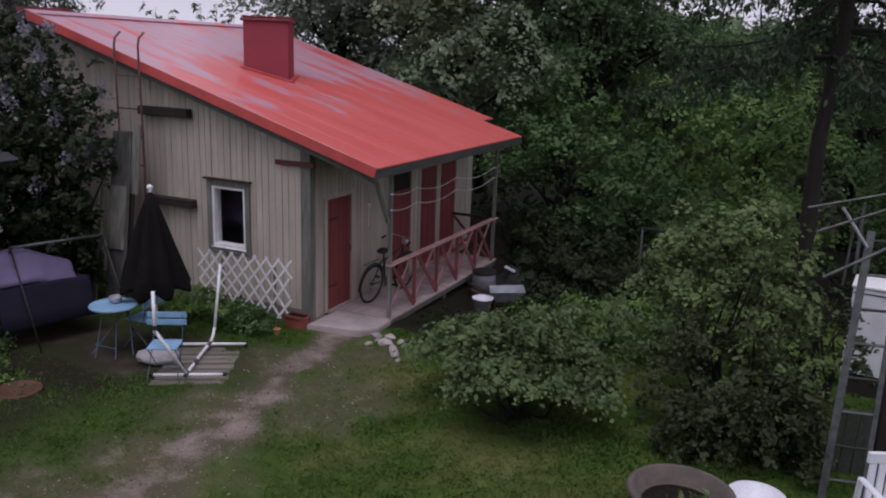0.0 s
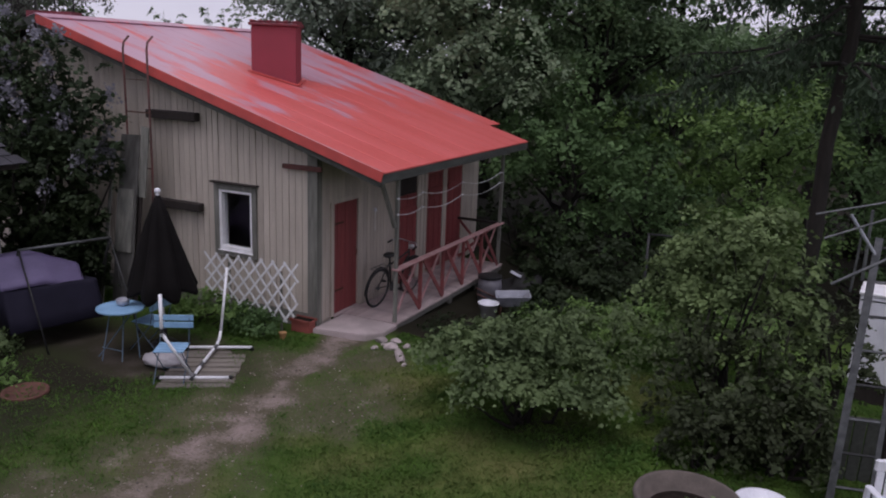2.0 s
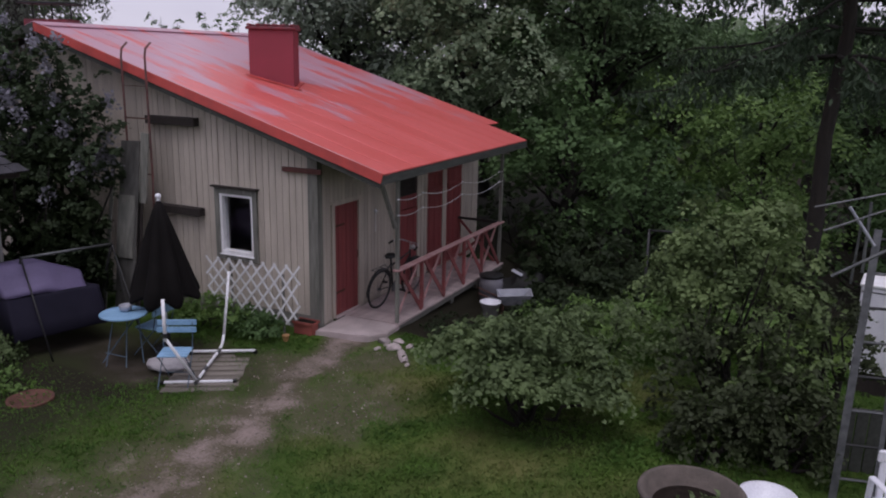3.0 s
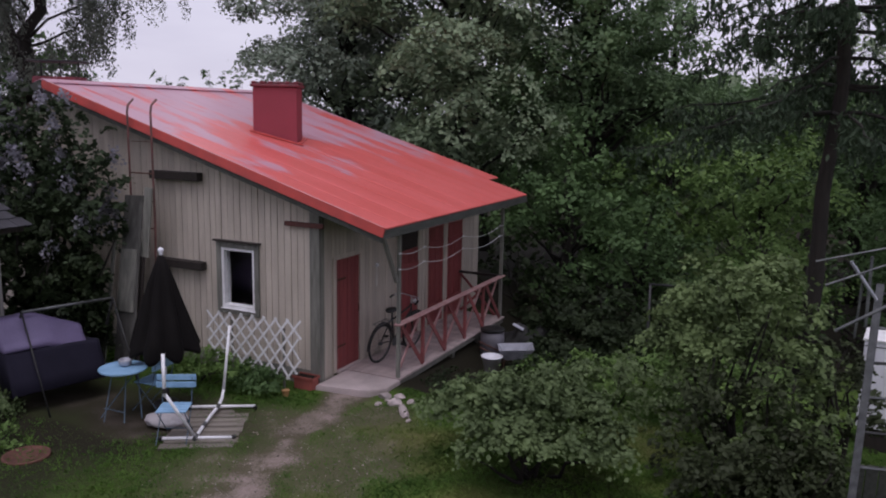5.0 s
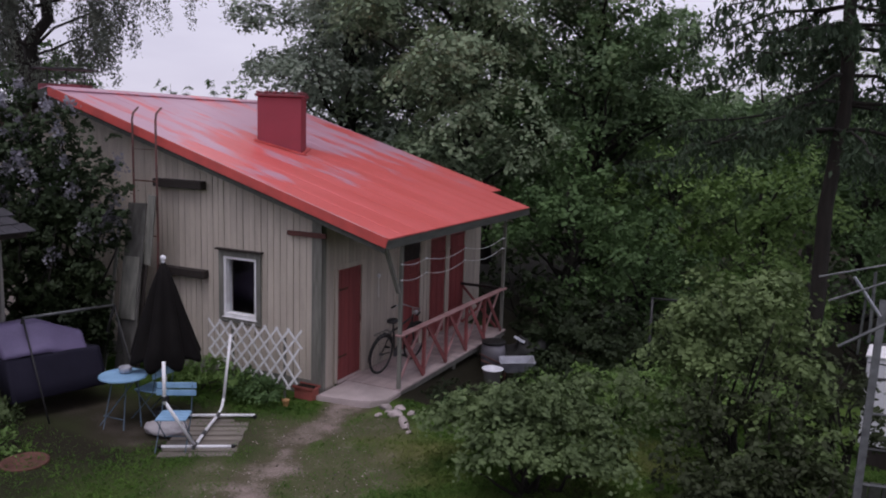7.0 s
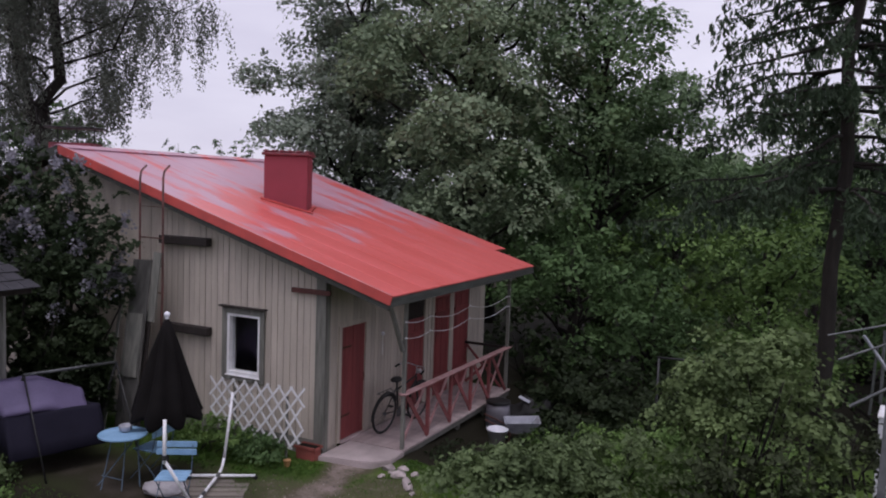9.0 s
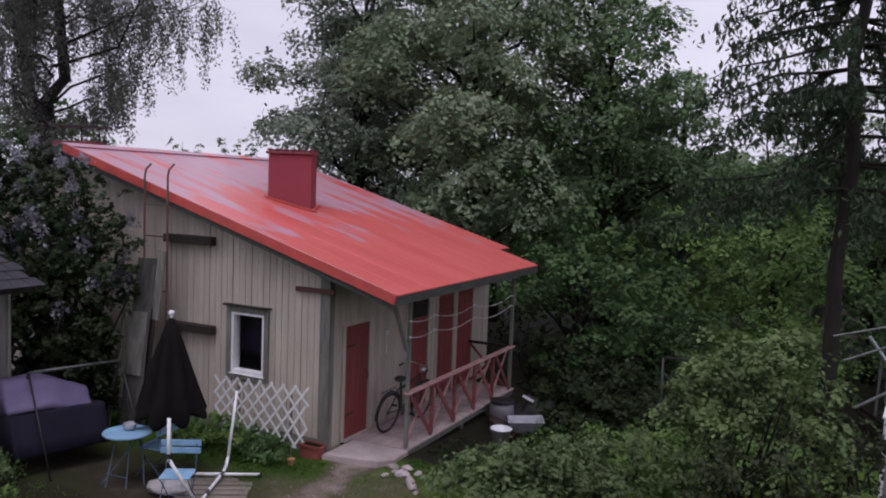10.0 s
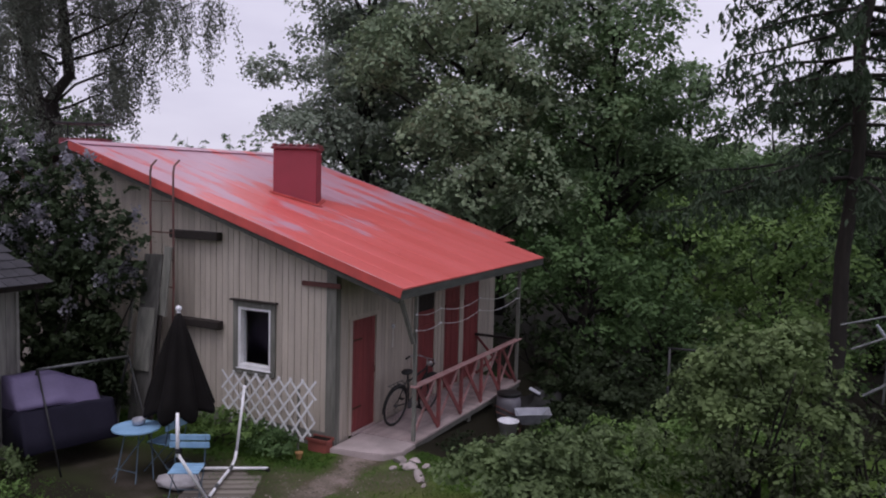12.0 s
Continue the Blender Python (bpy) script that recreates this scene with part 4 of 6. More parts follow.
def bush(name, x, y, rx, ry, height, low, leaf, size, n, per, seed, label, stems=9, trunk=0.03, flower=None, lift=0.0):
    """A many-stemmed bush: leafy clumps over a broad dome, open and dark underneath."""
    rng = np.random.default_rng(seed)
    t = thing(name, pose(x, y, gz(x, y) + lift), label, "bush")
    cl = []
    for k in range(n):
        a, r = rng.uniform(0, math.tau), rng.random() ** 0.55
        dome = math.sqrt(max(0.0, 1 - (r * 0.93) ** 2))
        h = low + (height - low) * dome * rng.uniform(0.35, 0.98)
        cr = min(rx, ry) * rng.uniform(0.11, 0.28)
        if rng.random() < 0.16:  # a sprig that stands out of the dome
            r, h, cr = r * 1.12, h + 0.09 * height, cr * 0.45
        h *= 1 + 0.12 * math.sin(3 * a + seed) * r
        cl.append((math.cos(a) * r * rx, math.sin(a) * r * ry, h, cr, cr * rng.uniform(0.6, 0.95)))
    for k in range(stems):
        c = cl[k]
        a = rng.uniform(0, math.tau)
        part("stem", tubed(limb_path(rng, (math.cos(a) * 0.14, math.sin(a) * 0.14, -0.06), c[:3], 5, 0.12), [trunk, trunk * 0.85, trunk * 0.65, trunk * 0.45, trunk * 0.2], 6), BARK, t, smooth=True)
    P, N = clumped(rng, cl, per, 0.45)
    keep = P[:, 2] > 0.03
    P, N = P[keep], N[keep]
    part("crown", leaf_mesh("crown", P, N, size * rng.uniform(0.55, 1.4, len(P)), leaf, seed=seed), leaf, t)
    if flower:
        F, G = [], []
        for k in range(flower):
            c = cl[rng.integers(0, len(cl))]
            d = rng.normal(size=3)
            d[2] = abs(d[2]) + 0.2
            d /= np.linalg.norm(d)
            q = np.array(c[:3]) + d * c[3] * 1.1
            u = rng.random(80)
            F.append(q + rng.normal(size=(80, 3)) * (0.085 * (1 - 0.6 * u[:, None])) + np.stack([0 * u, 0 * u, u * 0.2], 1))
            G.append(rng.normal(size=(80, 3)))
        F, G = np.concatenate(F), np.concatenate(G)
        part("blossom", leaf_mesh("blossom", F, G, rng.uniform(0.04, 0.075, len(F)), L_FLOWER, aspect=0.9, seed=seed), L_FLOWER, t, "pale lilac flower heads")
    return t


bush("shrub", 4.05, -1.45, 1.18, 1.0, 1.30, 0.42, L_SHRUB, 0.068, 110, 3600, 61, "round pale green leafy shrub on the lawn")
bush("tall_bush", 6.25, 0.3, 1.02, 1.0, 2.75, 0.9, L_BUSH, 0.07, 130, 2500, 62, "tall light green leafy bush at the lawn's edge", stems=12)
bush("tall_bush", 7.5, 0.75, 0.55, 0.5, 1.75, 0.3, L_BUSH_SHADE, 0.07, 60, 2600, 86, "dark leafy bush beside the white cabinet", stems=7)
bush("tall_bush", 7.0, -0.7, 0.72, 0.6, 1.6, 0.3, L_BUSH, 0.07, 60, 2500, 63, "dark leafy bush at the lawn's edge", stems=9)
LILACS = ((-4.45, -1.0, 1.2, 0.5, 4.35, 1.5, 290, 64, 34), (-5.8, -1.1, 1.15, 0.55, 5.15, 0.8, 330, 74, 34), (-6.9, -1.2, 1.2, 0.6, 5.5, 0.6, 300, 78, 24))
for x, y, rx, ry, h, low, n, sd, fl in LILACS:
    bush("lilac", x, y, rx, ry, h, low, L_LILAC, 0.09, n, 1500, sd, "lilac bush with pale fading blossom beside the house", stems=9, trunk=0.05, flower=fl)
# added thickets fill the dark hollow under the lilac; leaf colour carries the shade
bush("shade_thicket", -4.35, -1.3, 1.05, 0.3, 3.1, 0.0, L_SHADE_THICK, 0.096, 210, 2160, 72, "leafy thicket under the lilac, shade put into its leaf colour", stems=5)
bush("shade_thicket", -5.0, -1.7, 1.3, 0.3, 2.9, 0.0, L_SHADE_THICK, 0.096, 130, 2160, 79, "leafy thicket under the lilac, shade put into its leaf colour", stems=5)
bush("shade_thicket", -3.78, -1.22, 0.40, 0.2, 2.5, 0.0, L_SHADE_THICK, 0.088, 110, 6075, 73, "leafy thicket beside the leaning boards, shade put into its leaf colour", stems=5)
# lower part of the tall bush, its shadow put into the leaf colour
bush("shade_thicket", 6.45, -0.7, 1.0, 0.5, 1.7, 0.0, L_BUSH_SHADE, 0.068, 110, 2160, 75, "thicket at the foot of the tall bush, leaves coloured as if shaded", stems=6)
bush("shade_thicket", 6.35, -1.4, 0.55, 0.4, 0.95, 0.0, L_BUSH_SHADE, 0.068, 80, 2295, 84, "thicket at the foot of the tall bush, leaves coloured as if shaded", stems=8)
bush("shade_thicket", 7.05, -1.25, 0.62, 0.45, 1.15, 0.0, L_BUSH_SHADE, 0.068, 90, 2295, 85, "thicket at the foot of the tall bush, leaves coloured as if shaded", stems=8)
# added to blacken the floor behind the veranda; shade is in the leaf colour
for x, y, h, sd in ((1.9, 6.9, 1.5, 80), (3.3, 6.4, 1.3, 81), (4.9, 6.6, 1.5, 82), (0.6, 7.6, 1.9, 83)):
    bush("shade_thicket", x, y, 1.1, 0.8, h, 0.0, L_SHADE_THICK, 0.096, 60, 945, sd, "leafy thicket at the wood's edge, leaf colour darkened for shade", stems=4)
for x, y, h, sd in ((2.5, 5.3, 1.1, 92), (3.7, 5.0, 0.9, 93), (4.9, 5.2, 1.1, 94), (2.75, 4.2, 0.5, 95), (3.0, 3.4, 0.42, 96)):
    bush("shade_thicket", x, y, 0.9, 0.7, h, 0.0, L_SHADE_THICK, 0.09, 80, 2200, sd, "leafy thicket at the wood's edge, leaf colour darkened for shade", stems=4)
bush("shade_thicket", 7.25, -1.15, 0.5, 0.45, 0.95, 0.0, L_BUSH_SHADE, 0.064, 50, 2160, 76, "thicket beside the mast, leaves coloured as if shaded", stems=5)


def far_woods():
    rng = np.random.default_rng(90)
    P = []
    for k in range(420):
        a = rng.uniform(-0.35, 1.35)
        r = rng.uniform(52, 80)
        x, y = 7 - math.sin(a) * r, -10 + math.cos(a) * r
        h = (6.9 if a < 0.42 else 2.4) * rng.uniform(0.75, 1.05) + (r - 52) * 0.05
        m = 110
        d = rng.normal(size=(m, 3))
        d /= np.linalg.norm(d, axis=1, keepdims=True)
        P.append(np.array([x, y, gz(x, y) + h * 0.5]) + d * np.array([1.9, 1.9, h * 0.55]))
    P = np.concatenate(P)
    me = leaf_mesh("far_woods", P, rng.normal(size=P.shape) + np.array([0, -0.5, 0.6]), rng.uniform(0.5, 1.1, len(P)), L_DARK, seed=91)
    tagged(new("far_woods", me), "dark wooded slope in the distance", "woods", kind="stuff")


far_woods()


# ---- veranda ----
DECK = 0.09
def prism(pts, z0, z1):
    bm = bmesh.new()
    lo, hi = [bm.verts.new((x, y, z0)) for x, y in pts], [bm.verts.new((x, y, z1)) for x, y in pts]
    bm.faces.new(lo)
    top = bm.faces.new(hi)
    for k in range(len(pts)):
        bm.faces.new((lo[k], lo[(k + 1) % len(pts)], hi[(k + 1) % len(pts)], hi[k]))
    bmesh.ops.bevel(bm, geom=list(top.edges), offset=0.015, segments=2, affect="EDGES")
    return bm


single("doorstep_slab", prism([(0.03, -0.16), (0.5, -0.08), (0.92, 0.02), (1.12, 0.24), (1.09, 0.725), (0.03, 0.725)], -0.12, 0.078), CONCRETE, label="pale worn concrete slab before the veranda", category="doorstep")
veranda = thing("veranda", pose(0, 0, 0), "narrow raised plank veranda along the house wall", "veranda")
yy = 0.73
while yy < 5.4:
    part("deck_plank", boxed(0.028, 1.09, yy, min(yy + 0.135, 5.42), DECK - 0.035, DECK + rnd.uniform(-0.003, 0.002)), DECKWOOD, veranda)
    yy += 0.141
part("edge_beam", boxed(1.03, 1.07, 0.73, 5.4, DECK - 0.13, DECK - 0.04), GREYWOOD, veranda, "weathered edge beam")
part("edge_beam", boxed(0.03, 1.03, 0.75, 0.80, DECK - 0.16, DECK - 0.04), PALERAIL, veranda)
for k in range(5):
    part("joist", boxed(0.03, 1.03, 1.6 + k * 0.9, 1.66 + k * 0.9, DECK - 0.17, DECK - 0.045), DARKWOOD, veranda)
for y0 in (1.6, 2.9, 4.1, 5.25):
    part("pier", boxed(0.9, 1.02, y0, y0 + 0.12, gz(1.0, y0) - 0.15, DECK - 0.165), GREYWOOD, veranda, "weathered support post")
part("veranda_post", boxed(0.995, 1.05, 0.74, 0.795, DECK, 2.60), GREYWOOD, veranda, "weathered grey roof post")
part("veranda_post", boxed(0.99, 1.05, 5.28, 5.34, DECK, 2.60), GREYWOOD, veranda, "weathered grey roof post")
part("knee_brace", beamed((1.02, 0.22, 2.56), (1.02, 0.70, 1.72), 0.05, 0.06, up=(1, 0, 0)), GREYWOOD, veranda)

railing = thing("railing", pose(0, 0, 0), "worn red veranda railing with crossed braces and a pale top board", "railing")
R_Y = [0.77 + 0.9 * k for k in range(6)]
part("top_board", boxed(0.965, 1.095, 0.70, 5.40, 0.985, 1.015, bevel=0.006), PALERAIL, railing, "bleached pink top board")
for k, y0 in enumerate(R_Y[1:-1]):
    part("post", boxed(0.985, 1.04, y0 - 0.025, y0 + 0.025, DECK, 0.985), REDRAIL, railing)
for y0, y1 in zip(R_Y, R_Y[1:]):
    part("brace", beamed((1.055, y0 + 0.04, 0.96), (1.055, y1 - 0.06, DECK + 0.02), 0.075, 0.022, up=(1, 0, 0)), REDRAIL, railing, "dark red brace")
    part("brace", beamed((0.97, y0 + 0.06, DECK + 0.02), (0.97, y1 - 0.04, 0.96), 0.055, 0.022, up=(1, 0, 0)), PALERAIL, railing, "bleached pink brace")
part("end_rail", boxed(0.03, 0.95, 5.31, 5.37, 0.97, 1.02), DARKWOOD, railing)
part("end_rail", beamed((0.06, 5.33, 0.96), (0.9, 5.33, DECK + 0.03), 0.05, 0.03, up=(0, 1, 0)), REDRAIL, railing)
part("end_rail", beamed((0.06, 5.36, DECK + 0.03), (0.9, 5.36, 0.96), 0.05, 0.03, up=(0, 1, 0)), REDRAIL, railing)


def cable(z0, z1, name):
    knots = [0.72, 1.58, 3.2, 5.08, 5.3]
    pts = []
    for a, b in zip(knots, knots[1:]):
        for s in np.linspace(0, 1, 7)[:-1]:
            y = a + (b - a) * s
            pts.append((1.06, y, z0 + (z1 - z0) * (y - 0.72) / 4.6 - 0.055 * (b - a) * math.sin(math.pi * s)))
    c = thing(name, pose(0, 0, 0), "white cord looped along the veranda posts", "cord", group="veranda cords")
    part("cord", tubed(pts, 0.0055, 6), WHITE, c, smooth=True)
    for y in knots[:-1]:
        part("clip", boxed(1.045, 1.075, y - 0.022, y + 0.022, z0 + (z1 - z0) * (y - 0.72) / 4.6 - 0.013, z0 + (z1 - z0) * (y - 0.72) / 4.6 + 0.013, bevel=0.004), WHITE, c)


cable(2.19, 2.12, "cord")
cable(1.93, 1.91, "cord")


def ring(bm, c, r, t, seg=28, tilt=None):
    pts = [Vector(c) + Vector((0, math.cos(a) * r, math.sin(a) * r)) for a in np.linspace(0, math.tau, seg, endpoint=False)]
    return tube(bm, pts, t, 6, closed=True)


def bicycle():
    b = thing("bicycle", pose(0.33, 1.31, DECK, 0, 6, -4), "old dark bicycle leaning against the veranda wall", "bicycle")
    for name, y in (("rear_wheel", 0.0), ("front_wheel", 1.08)):
        w = part(name, lathe(bmesh.new(), [(0.02, -0.035), (0.026, -0.03), (0.026, 0.03), (0.02, 0.035)], 12), STEEL, b)
        w.matrix_basis = pose(0, y, 0.35, 0, 90, 0)
        part("tyre", ring(bmesh.new(), (0, 0, 0), 0.335, 0.019), RUBBER, w, smooth=True).matrix_basis = pose(0, 0, 0, 0, -90, 0)
        part("rim", ring(bmesh.new(), (0, 0, 0), 0.312, 0.009), STEEL, w, smooth=True).matrix_basis = pose(0, 0, 0, 0, -90, 0)
        bm = bmesh.new()
        for k in range(18):
            a = k * math.tau / 18
            beam(bm, (0, 0, 0), (0, math.cos(a) * 0.31, math.sin(a) * 0.31), 0.003, 0.003, up=(1, 0, 0))
        part("spoke_web", bm, STEEL, w).matrix_basis = pose(0, 0, 0, 0, -90, 0)
    part("frame", tube(tube(tube(tube(tube(bmesh.new(), [(0, 0.42, 0.3), (0, 0.28, 0.86)], 0.017), [(0, 0.42, 0.3), (0, 0.93, 0.78)], 0.018), [(0, 0.32, 0.72), (0, 0.90, 0.86)], 0.016), [(0, 0, 0.35), (0, 0.42, 0.3)], 0.011), [(0, 0, 0.35), (0, 0.30, 0.78)], 0.010), BLACK, b, smooth=True)
    part("fork", tubed([(0, 0.90, 0.92), (0, 0.95, 0.70), (0, 1.02, 0.48), (0, 1.08, 0.35)], 0.015), BLACK, b, smooth=True)
    part("mudguard", tubed([(0, 0 + 0.37 * math.cos(a), 0.35 + 0.37 * math.sin(a)) for a in np.linspace(0.5, 3.3, 12)], 0.022, 6), BLACK, b, smooth=True)
    part("mudguard", tubed([(0, 1.08 + 0.37 * math.cos(a), 0.35 + 0.37 * math.sin(a)) for a in np.linspace(0.2, 2.4, 12)], 0.022, 6), BLACK, b, smooth=True)
    bm = bmesh.new()
    for x, w in ((-0.06, 1), (0.06, 1)):
        tube(bm, [(x, -0.22, 0.73), (x, 0.24, 0.75)], 0.007, 6)
    for y in (-0.2, -0.08, 0.05, 0.18):
        tube(bm, [(-0.06, y, 0.735), (0.06, y, 0.735)], 0.006, 6)
    part("carrier", bm, STEEL, b, "bare metal luggage carrier")
    sd = part("saddle", lathe(bmesh.new(), [(0.03, 0.0), (0.10, 0.02), (0.115, 0.05), (0.09, 0.075), (0.03, 0.085)], 14), BLACK, b, smooth=True)
    sd.matrix_basis = pose(0, 0.25, 0.87) @ Matrix.Diagonal((0.75, 1.25, 1, 1))
    part("seat_post", tubed([(0, 0.28, 0.84), (0, 0.265, 0.9)], 0.012), CHROME, b)
    part("handlebar", tubed([(-0.27, 0.62, 1.02), (-0.25, 0.72, 1.05), (-0.17, 0.86, 1.06), (0, 0.90, 1.04), (0.17, 0.86, 1.06), (0.25, 0.72, 1.05), (0.27, 0.62, 1.02)], 0.012), CHROME, b, smooth=True)
    part("stem", tubed([(0, 0.90, 0.9), (0, 0.89, 1.05)], 0.013), CHROME, b)
    for x in (-0.272, 0.272):
        part("grip", tubed([(x, 0.60, 1.015), (x * 0.95, 0.71, 1.045)], 0.018), RUBBER, b)
    part("headlamp", lathe(bmesh.new(), [(0.015, 0), (0.045, 0.03), (0.05, 0.08), (0.04, 0.09)], 12), CHROME, b).matrix_basis = pose(0, 0.94, 0.93, -90, 0, 0)
    part("crank", lathe(bmesh.new(), [(0.085, -0.004), (0.09, 0), (0.085, 0.004)], 20), STEEL, b).matrix_basis = pose(0.035, 0.42, 0.3, 0, 90, 0)
    for s in (-1, 1):
        part("pedal", boxed(s * 0.06 - 0.0, s * 0.15, 0.42 + s * 0.13, 0.42 + s * 0.13 + 0.07, 0.29 - s * 0.08, 0.31 - s * 0.08), RUBBER, b)


bicycle()

# small things hung on the veranda wall
hk = thing("hanging_cord", pose(0, 0, 0), "white knob and cord hanging on the veranda wall", "cord")
part("cord", tubed([(0.019, 1.72, 1.74), (0.045, 1.72, 1.74), (0.045, 1.72, 1.36)], 0.006, 6), WHITE, hk)
part("knob", lathe(bmesh.new(), [(0.01, 1.70), (0.03, 1.72), (0.034, 1.745), (0.02, 1.77), (0.006, 1.775)], 12, 0.05, 1.72), PLASTIC, hk, smooth=True)

# ---- ladder and old boards against the front wall ----
lad = thing("wall_ladder", pose(-3.30, -0.43, 0.0), "rusty iron ladder hooked up over the roof's edge", "ladder")
for x in (-0.265, 0.265):
    part("rail", tubed([(x, -0.05, 1.1), (x, 0.0, 2.4), (x, 0.0, 4.34), (x + 0.005, 0.02, 4.46), (x + 0.01, 0.13, 4.56)], 0.018, 8), HOOKRED, lad, smooth=True)
for z in (2.4, 2.86, 3.33, 3.86):
    part("rung", tubed([(-0.265, 0.0, z), (0.265, 0.0, z)], 0.013 if z < 3.8 else 0.006, 6), RUST, lad)
for z, x0, x1, mat, lab in ((3.36, -3.42, -2.33, DARKWOOD, "dark tarred bracket beam fixed across the wall"), (1.84, -3.35, -2.30, DARKWOOD, "dark weathered bracket beam fixed across the wall")):
    single("wall_beam", boxed(x0, x1, -0.16, -0.021, z - 0.14, z, bevel=0.008), mat, label=lab, category="beam", group="beams on the wall")
bd = [((-3.44, -0.47, 2.95), (-3.34, -0.98, 0.0), 0.42, OLDBOARD, "wide dark weathered board leaning on the wall"),
      ((-3.07, -0.50, 3.10), (-3.17, -0.56, 1.92), 0.17, GREYWOOD, "pale grey board end hung beside the ladder"),
      ((-3.72, -0.62, 2.55), (-3.66, -1.12, 0.0), 0.07, GREYWOOD, "narrow grey lath leaning on the wall"),
      ((-3.42, -0.655, 2.05), (-3.385, -0.84, 1.0), 0.36, GREYWOOD, "short weathered board nailed on the wide one"),
      ((-3.22, -0.53, 2.1), (-3.16, -0.86, 0.0), 0.10, DARKWOOD, "narrow dark board leaning on the wall")]
for a, b, w, mat, lab in bd:
    single("leaning_board", beamed(b, a, w, 0.03, up=(0, -1, 0.2), bevel=0.004), mat, label=lab, category="board", group="boards leaning on the wall")

# ---- white lattice before the wall ----
lat = thing("lattice", pose(0, 0, 0), "white crossed-strip garden lattice standing against the wall", "lattice")
cols, rws, cw, ch = 8, 3, 0.232, 0.25


def lat_point(u, v, d):
    """u along the panel in cells, v down from its top; it sags to one end."""
    return (-1.96 + u * cw, -0.40 + d, 1.09 + 0.008 * u - v * ch - (0.035 * max(0, u - 2) if v > 1.5 else 0.0) * (v / rws))


for s in (1, -1):
    for i in range(-rws, cols + rws + 1):
        u0, v0, u1, v1 = (i, 0.0, i + s * rws, float(rws))
        v0 -= 0.12
        v1 += 0.12
        pts = []
        for v in np.linspace(v0, v1, 9):
            u = u0 + s * v
            if -0.12 <= u <= cols + 0.12:
                pts.append((u, v))
        if len(pts) > 1 and 0 <= i <= cols or (len(pts) > 2):
            part("strip", beamed(lat_point(*pts[0], 0.008 * s), lat_point(*pts[-1], 0.008 * s), 0.037, 0.008, up=(0, 1, 0)), WHITE, lat)
for x in (-1.5, -0.45):
    part("stake", boxed(x, x + 0.03, -0.385, -0.355, -0.1, 1.0), GREYWOOD, lat)
bush("low_plants", -1.75, -0.74, 0.95, 0.4, 0.58, 0.05, L_BRIGHT, 0.064, 75, 3230, 65, "low green bedding plants along the wall", stems=4, trunk=0.012)
bush("low_plants", -0.75, -0.70, 0.5, 0.34, 0.46, 0.05, L_DARK, 0.060, 45, 3230, 66, "low green bedding plants along the wall", stems=4, trunk=0.012)

pl = thing("flower_trough", pose(-0.14, -0.17, -0.005), "red plastic flower trough on the ground at the corner", "planter")
part("trough", box(box(boxed(-0.19, 0.17, -0.09, 0.09, 0.0, 0.2, bevel=0.01), -0.21, 0.19, -0.11, -0.09, 0.18, 0.22), -0.21, 0.19, 0.09, 0.11, 0.18, 0.22), TERRA, pl)
part("soil", boxed(-0.17, 0.15, -0.085, 0.085, 0.19, 0.205), SOIL, pl, "dark soil")
single("small_pot", lathe(bmesh.new(), [(0.04, 0), (0.055, 0.09), (0.062, 0.09), (0.062, 0.11), (0.05, 0.11)], 14), material("ochre_glaze", (0.5, 0.28, 0.12), rough=0.5), pose(-0.22, -0.62, gz(-0.22, -0.62)), "small ochre flower pot on the ground", "pot")


def rock(x, y, s, seed, label, long=1.0, turn=None):
    rng = random.Random(seed)
    bm = bmesh.new()
    bmesh.ops.create_icosphere(bm, subdivisions=2, radius=1.0)
    cuts = [Vector((rng.uniform(-1, 1), rng.uniform(-1, 1), rng.uniform(-0.3, 1))).normalized() for k in range(7)]
    for v in bm.verts:
        v.co = v.co * (1 + 0.3 * noise.noise(v.co * 1.3 + Vector((seed, 0, 0))))
        for c in cuts:  # broken faces
            d = v.co.dot(c) - 0.68
            if d > 0:
                v.co -= c * d
        v.co = Vector((v.co.x * s * long, v.co.y * s * 0.75, max(v.co.z, -0.4) * s * 0.6))
    single("stone", bm, STONE, pose(x, y, gz(x, y) + 0.2 * s, 0, 0, rng.uniform(0, 360) if turn is None else turn), label, "stone", group="stones by the slab")


for k, (x, y, s) in enumerate(((1.20, 0.06, 0.12), (1.40, 0.14, 0.10), (1.46, -0.13, 0.14), (1.66, 0.04, 0.08), (1.24, -0.24, 0.07), (1.98, -0.66, 0.05), (1.30, -0.08, 0.06))):
    rock(x, y, s, k + 1, "pale pinkish rough stone on the grass")
rock(1.76, -0.40, 0.12, 9, "long pale pink broken slab on the grass", 2.0, -52)


